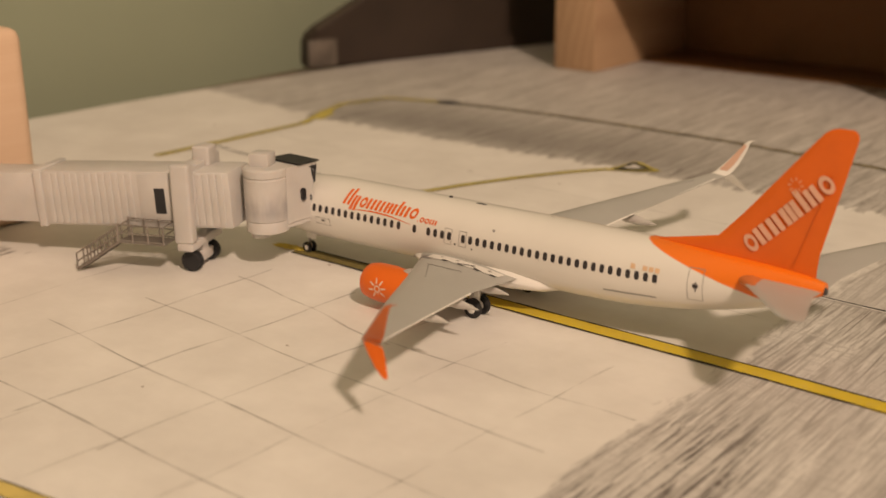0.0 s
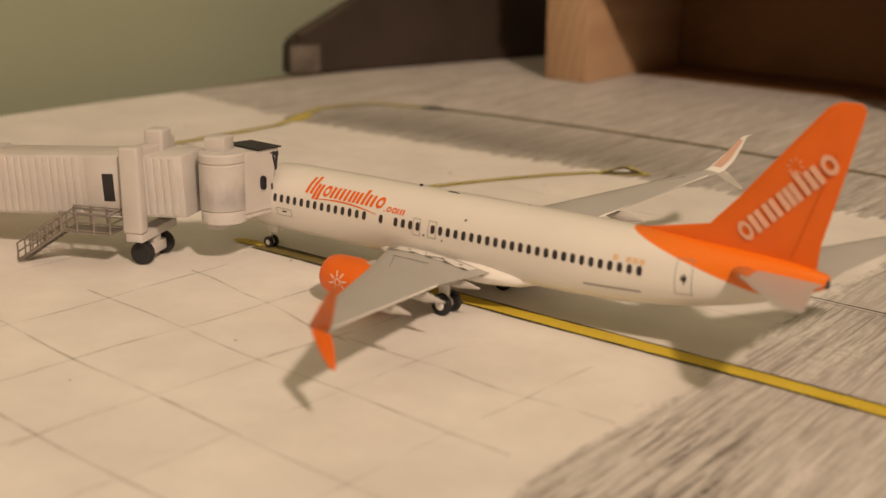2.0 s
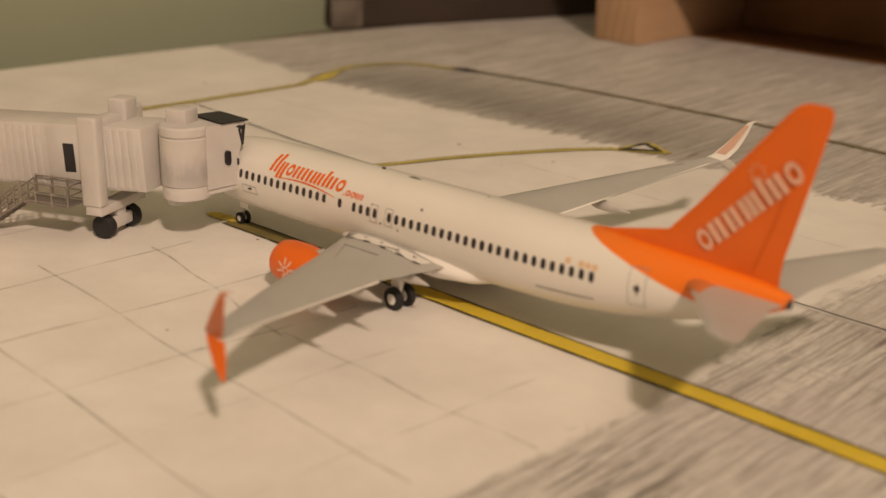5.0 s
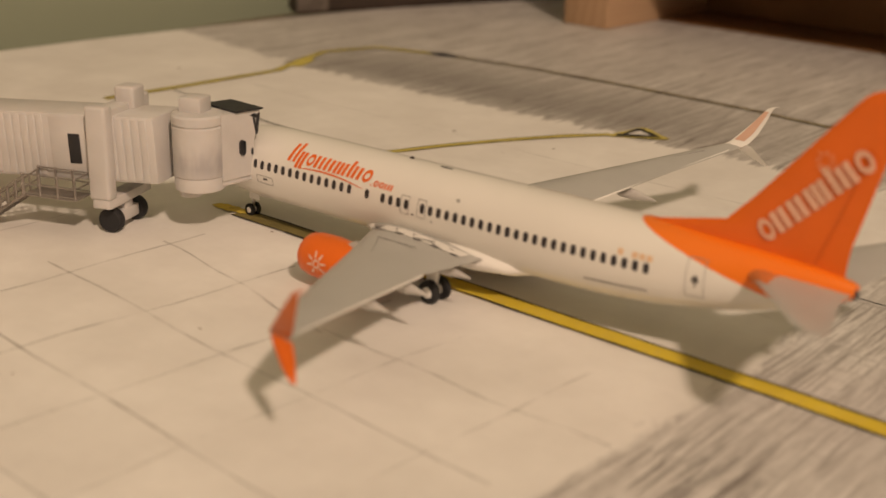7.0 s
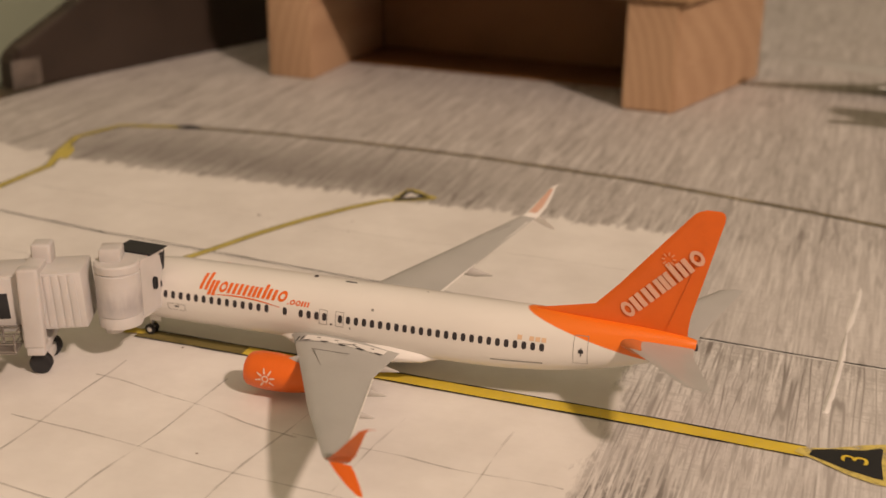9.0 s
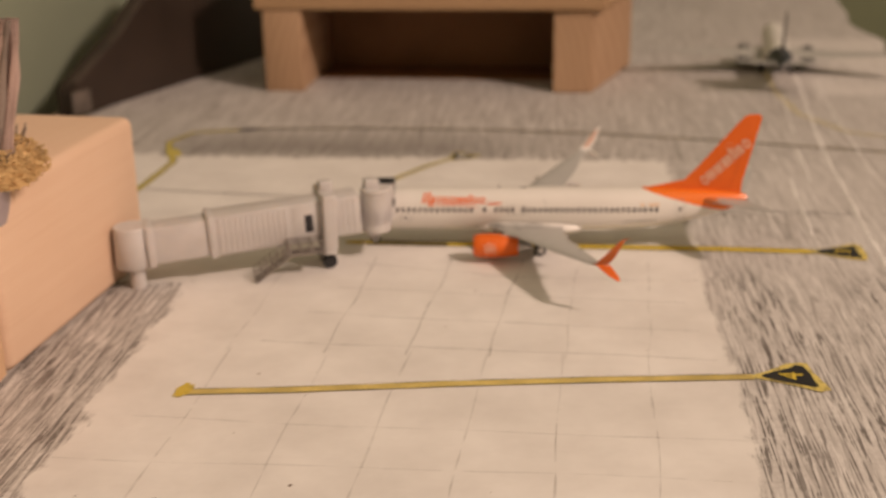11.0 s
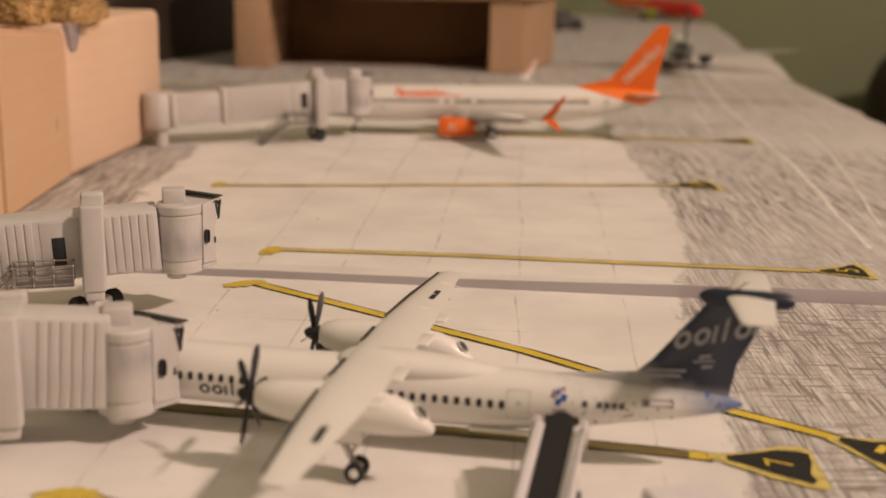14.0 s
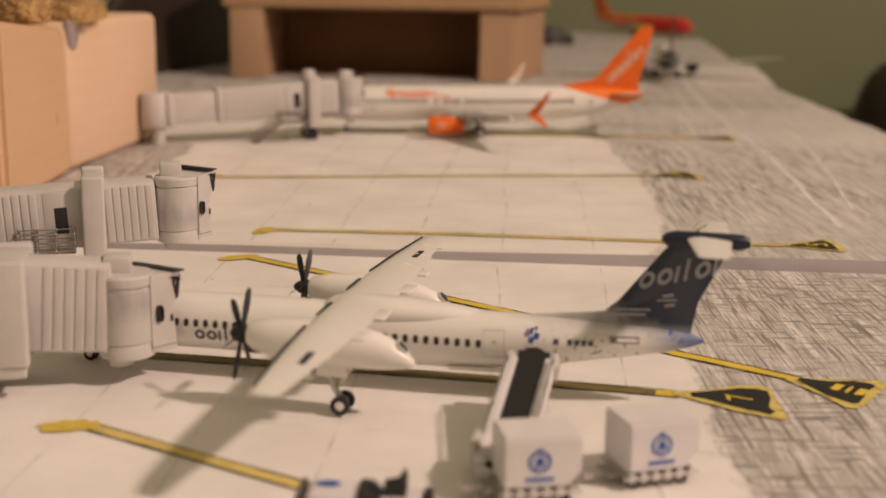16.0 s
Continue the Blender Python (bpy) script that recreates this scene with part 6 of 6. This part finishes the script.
# ---- baggage carts with containers ----
def container(label, x, y, rz):
    cart = thing("container_dolly", "grey roller dolly carrying a white container", "baggage dolly", x, y, 0, rz, group="container dollies")
    part("deck", box(B(), -0.40, 0.42, -0.32, 0.32, 0.115, 0.15, 0.01), METAL, cart)
    for k in range(6):
        part("roller", tube(B(), (-0.33 + 0.135 * k, -0.31, 0.155), (-0.33 + 0.135 * k, 0.31, 0.155), 0.026, None, 10), METAL, cart)
        part("roller_bracket", box(B(), -0.36 + 0.135 * k, -0.30 + 0.135 * k, -0.345, -0.315, 0.085, 0.19, 0.008), PALE_METAL, cart)
    part("side_rail", box(B(), -0.42, 0.45, -0.338, -0.318, 0.115, 0.145, 0.006), PALE_METAL, cart)
    bar = part("tow_bar", tube(B(), (-0.40, 0, 0.1), (-0.66, 0, 0.09), 0.028, None, 8), PALE_METAL, cart)
    part("coupling", box(B(), -0.74, -0.62, -0.06, 0.06, 0.05, 0.15, 0.02), PALE_METAL, bar, "pale metal coupling")
    part("tow_plate", box(B(), -0.52, -0.40, -0.15, 0.15, 0.085, 0.125, 0.012), METAL, bar)
    for xx in (-0.28, 0.28):
        for s in (-1, 1):
            part("wheel", tube(B(), (xx, s * 0.21, 0.06), (xx, s * 0.27, 0.06), 0.06, None, 14), RUBBER, cart)
    c = thing("baggage_container", label, "cargo container", x, y, 0.182, rz, group="cargo containers")
    bm = B()
    prof = [(-0.36, 0.0), (0.30, 0.0), (0.44, 0.16), (0.44, 0.52), (-0.36, 0.52)]
    loft(bm, [[(px, dy, pz) for px, pz in prof] for dy in (-0.31, 0.31)])
    bmesh.ops.bevel(bm, geom=list(bm.edges), offset=0.02, segments=2, affect="EDGES")
    part("shell", bm, CART_WHITE, c)
    bm = B()
    vo, vi = [], []
    for k in range(20):
        a = 2 * math.pi * k / 20
        r = 1.0 + (0.25 if k == 5 else 0)
        vo.append(bm.verts.new((0.0 + 0.12 * r * math.cos(a), -0.3145, 0.28 + 0.12 * r * math.sin(a))))
        vi.append(bm.verts.new((0.0 + 0.085 * math.cos(a), -0.3145, 0.28 + 0.085 * math.sin(a))))
    for k in range(20):
        bm.faces.new((vo[k], vo[(k + 1) % 20], vi[(k + 1) % 20], vi[k]))
    bm.faces.new([bm.verts.new((px, -0.3146, pz)) for px, pz in ((-0.05, 0.22), (0.06, 0.24), (0.03, 0.34), (-0.03, 0.33))])
    part("round_emblem", bm, BLUE_PRINT, c)
    part("emblem_bar", box(B(), -0.14, 0.15, -0.3155, -0.312, 0.075, 0.115), BLUE_PRINT, c)
    for o in (cart, c):
        o.scale = (0.90, 0.90, 0.90)
    c.location.z = 0.182 * 0.90 * U
    return c


container("white sloped cargo container with round blue emblem on a dolly", 4.94, -25.1, 10)
container("white sloped cargo container standing on the rear roller dolly", 6.06, -24.66, 18)


def tractor(x, y, rz):
    t = thing("baggage_tractor", "white baggage tractor with blue oval emblem and black bucket seat", "baggage tractor", x, y, 0, rz)
    bm = loft(B(), [[(-0.56, py, 0.08), (-0.08, py, 0.08), (-0.06, py, 0.385), (-0.50, py, 0.40), (-0.55, py, 0.34)] for py in (-0.24, 0.24)])
    bmesh.ops.bevel(bm, geom=list(bm.edges), offset=0.025, segments=2, affect="EDGES")
    part("bonnet", bm, CART_WHITE, t)
    part("emblem", flat([(-0.35 + 0.125 * math.cos(a * 0.3142), 0.10 + 0.075 * math.sin(a * 0.3142)) for a in range(20)], 0.403), BLUE_PRINT, t, "blue oval emblem")
    bm = loft(B(), [[(-0.66, py, 0.07), (-0.56, py, 0.07), (-0.56, py, 0.37), (-0.60, py, 0.405), (-0.64, py, 0.36)] for py in (-0.23, 0.23)])
    part("bumper", bm, DARK_TOY, t, "black front bumper")
    bm = loft(B(), [[(-0.06, py, 0.10), (0.15, py, 0.10), (0.165, py, 0.30), (0.10, py, 0.39), (0.0, py, 0.415), (-0.055, py, 0.395)] for py in (-0.22, 0.22)])
    part("dash_panel", bm, BLACK, t, "black dash and footwell")
    part("steering_wheel", tube(B(), (0.07, 0.08, 0.385), (0.095, 0.08, 0.405), 0.055, 0.055, 16), BLACK, t)
    part("body", box(B(), 0.15, 0.56, -0.24, 0.24, 0.08, 0.33, 0.03), CART_WHITE, t)
    bm = loft(B(), [[(0.17, py, 0.325), (0.40, py, 0.325), (0.405, py, 0.50), (0.375, py, 0.545), (0.345, py, 0.50), (0.32, py, 0.43), (0.18, py, 0.42)] for py in (-0.02, 0.22)])
    bmesh.ops.bevel(bm, geom=list(bm.edges), offset=0.012, segments=2, affect="EDGES")
    part("seat", bm, BLACK, t, "black bucket seat")
    part("rear_cowl", box(B(), 0.562, 0.66, -0.22, 0.22, 0.08, 0.365, 0.04), BLACK, t, "black rear cowl")
    part("hitch", tube(B(), (0.64, 0, 0.12), (0.84, 0, 0.12), 0.022, None, 8), METAL, t, "grey metal hitch")
    for xx in (-0.38, 0.36):
        for sd in (-1, 1):
            part("wheel", tube(B(), (xx, sd * 0.19, 0.10), (xx, sd * 0.255, 0.10), 0.10, None, 18), RUBBER, t)
    t.scale = (0.9, 0.9, 0.9)
    return t


tractor(3.46, -25.9, -2)


# ---- airliners standing at the far end ----
def far_airliner(label, x, y, rz, length, span, body, tail, wingmat, engine, nose=None, group="far airliners"):
    t = thing("model_airliner", label, "model airplane", x, y, 0, rz, group=group)
    k = length / 14.0
    S = [(0, 1.0 * k, 0.03 * k, 0.03 * k), (0.15 * k, 1.02 * k, 0.25 * k, 0.24 * k), (0.7 * k, 1.1 * k, 0.55 * k, 0.55 * k), (1.6 * k, 1.18 * k, 0.7 * k, 0.72 * k), (9.5 * k, 1.2 * k, 0.7 * k, 0.72 * k), (11.5 * k, 1.38 * k, 0.5 * k, 0.5 * k), (13.3 * k, 1.6 * k, 0.18 * k, 0.2 * k), (14.0 * k, 1.66 * k, 0.06 * k, 0.06 * k)]
    part("fuselage", hull(S, 20), body, t)
    for side in (-1, 1):
        h = span / 2
        part("wing", loft(B(), [foil(4.3 * k, 8.0 * k, side * 0.5 * k, 0.9 * k, 0.16 * k), foil(6.2 * k, 8.2 * k, side * h * 0.4, 1.05 * k, 0.09 * k), foil(8.6 * k, 9.3 * k, side * h * 0.97, 1.5 * k, 0.03 * k), foil(9.1 * k, 9.4 * k, side * h, 1.55 * k, 0.01 * k)]), wingmat, t)
        nac = part("engine_nacelle", tube(B(), (4.4 * k, side * h * 0.25, 0.62 * k), (6.2 * k, side * h * 0.25, 0.62 * k), 0.42 * k, 0.26 * k, 20, rings=((0.1, 0.47 * k), (0.5, 0.48 * k))), engine, t)
        part("fan", tube(B(), (4.36 * k, side * h * 0.25, 0.62 * k), (4.39 * k, side * h * 0.25, 0.62 * k), 0.36 * k, 0.36 * k, 18), FAN, nac)
        part("tailplane", loft(B(), [foil(12.2 * k, 13.5 * k, side * 0.1 * k, 1.6 * k, 0.05 * k), foil(13.4 * k, 13.9 * k, side * 2.3 * k, 1.8 * k, 0.02 * k)]), wingmat, t)
        g = part("main_gear", tube(B(), (6.9 * k, side * 0.75 * k, 0.15 * k), (6.9 * k, side * 0.6 * k, 0.8 * k), 0.06 * k, None, 8), METAL, t)
        for dx in (-0.22, 0.22):
            part("wheel", tube(B(), (6.9 * k + dx * k, side * 0.65 * k, 0.19 * k), (6.9 * k + dx * k, side * 0.9 * k, 0.19 * k), 0.19 * k, None, 14), RUBBER, g)
    if nose:
        part("nose_section", hull([(px, cz, ry * 1.03, rz * 1.03) for px, cz, ry, rz in S[:4]] + [(6.5 * k, 1.19 * k, 0.7 * 1.03 * k, 0.72 * 1.03 * k)], 20), nose, t)
    part("fin", loft(B(), [foil(11.0 * k, 13.5 * k, 0, 1.7 * k, 0.1 * k, True), foil(13.2 * k, 14.3 * k, 0, 4.3 * k, 0.04 * k, True)]), tail, t)
    part("tail_cone", hull([(px, cz, ry * 1.04, rz * 1.04) for px, cz, ry, rz in ([(10.2 * k, 1.25 * k, 0.65 * k, 0.66 * k)] + S[5:])], 20), tail, t)
    g = part("nose_gear", tube(B(), (1.6 * k, 0, 0.14 * k), (1.6 * k, 0, 0.6 * k), 0.05 * k, None, 8), METAL, t)
    part("wheel", tube(B(), (1.6 * k, -0.12 * k, 0.14 * k), (1.6 * k, 0.12 * k, 0.14 * k), 0.14 * k, None, 14), RUBBER, g)
    return t


far_airliner("white airliner model with navy tail and engines, far side", 14.25, 25.6, -97, 9.6, 9.8, WHITE, NAVY, GREY_WING, NAVY)
far_airliner("orange airliner model with a red nose section standing far off", 20.7, 52.9, 125, 10.6, 9.0, BURNT_SHADED_ORANGE, BURNT_SHADED_ORANGE, GREY_WING, LIME, RED)


def dark_cart():
    t = thing("toy_vehicle", "small dark grey toy vehicle beside the wooden stand", "toy vehicle", 10.4, 44.0, 0, 20)
    part("body", box(B(), -0.9, 0.9, -0.5, 0.5, 0.2, 0.8, 0.12), DARK_TOY, t)
    part("cabin", box(B(), -0.7, 0.25, -0.45, 0.45, 0.78, 1.15, 0.12), DARK_TOY, t)
    for xx in (-0.7, 0.7):
        for s in (-1, 1):
            part("wheel", tube(B(), (xx, s * 0.5, 0.28), (xx, s * 0.68, 0.28), 0.28, None, 14), RUBBER, t)


dark_cart()


def armchair():
    """The rounded dark back of a chair beyond the table's right side."""
    t = thing("armchair", "dark brown armchair standing beside the table on the floor", "armchair", 42.8, 64.0, -75, 0)
    part("back", box(B(), -6, 22, -4, 6, 30, 73.4, 4.5, seg=5), DARK_CASE, t)
    part("seat", box(B(), -6, 22, -34, -4, 20, 42, 4.0, seg=4), DARK_CASE, t)
    for xx in (-4, 20):
        for yy in (-31, 3):
            part("leg", box(B(), xx - 1.5, xx + 1.5, yy - 1.5, yy + 1.5, 0, 30.5), FLOOR_WOOD, t)


armchair()
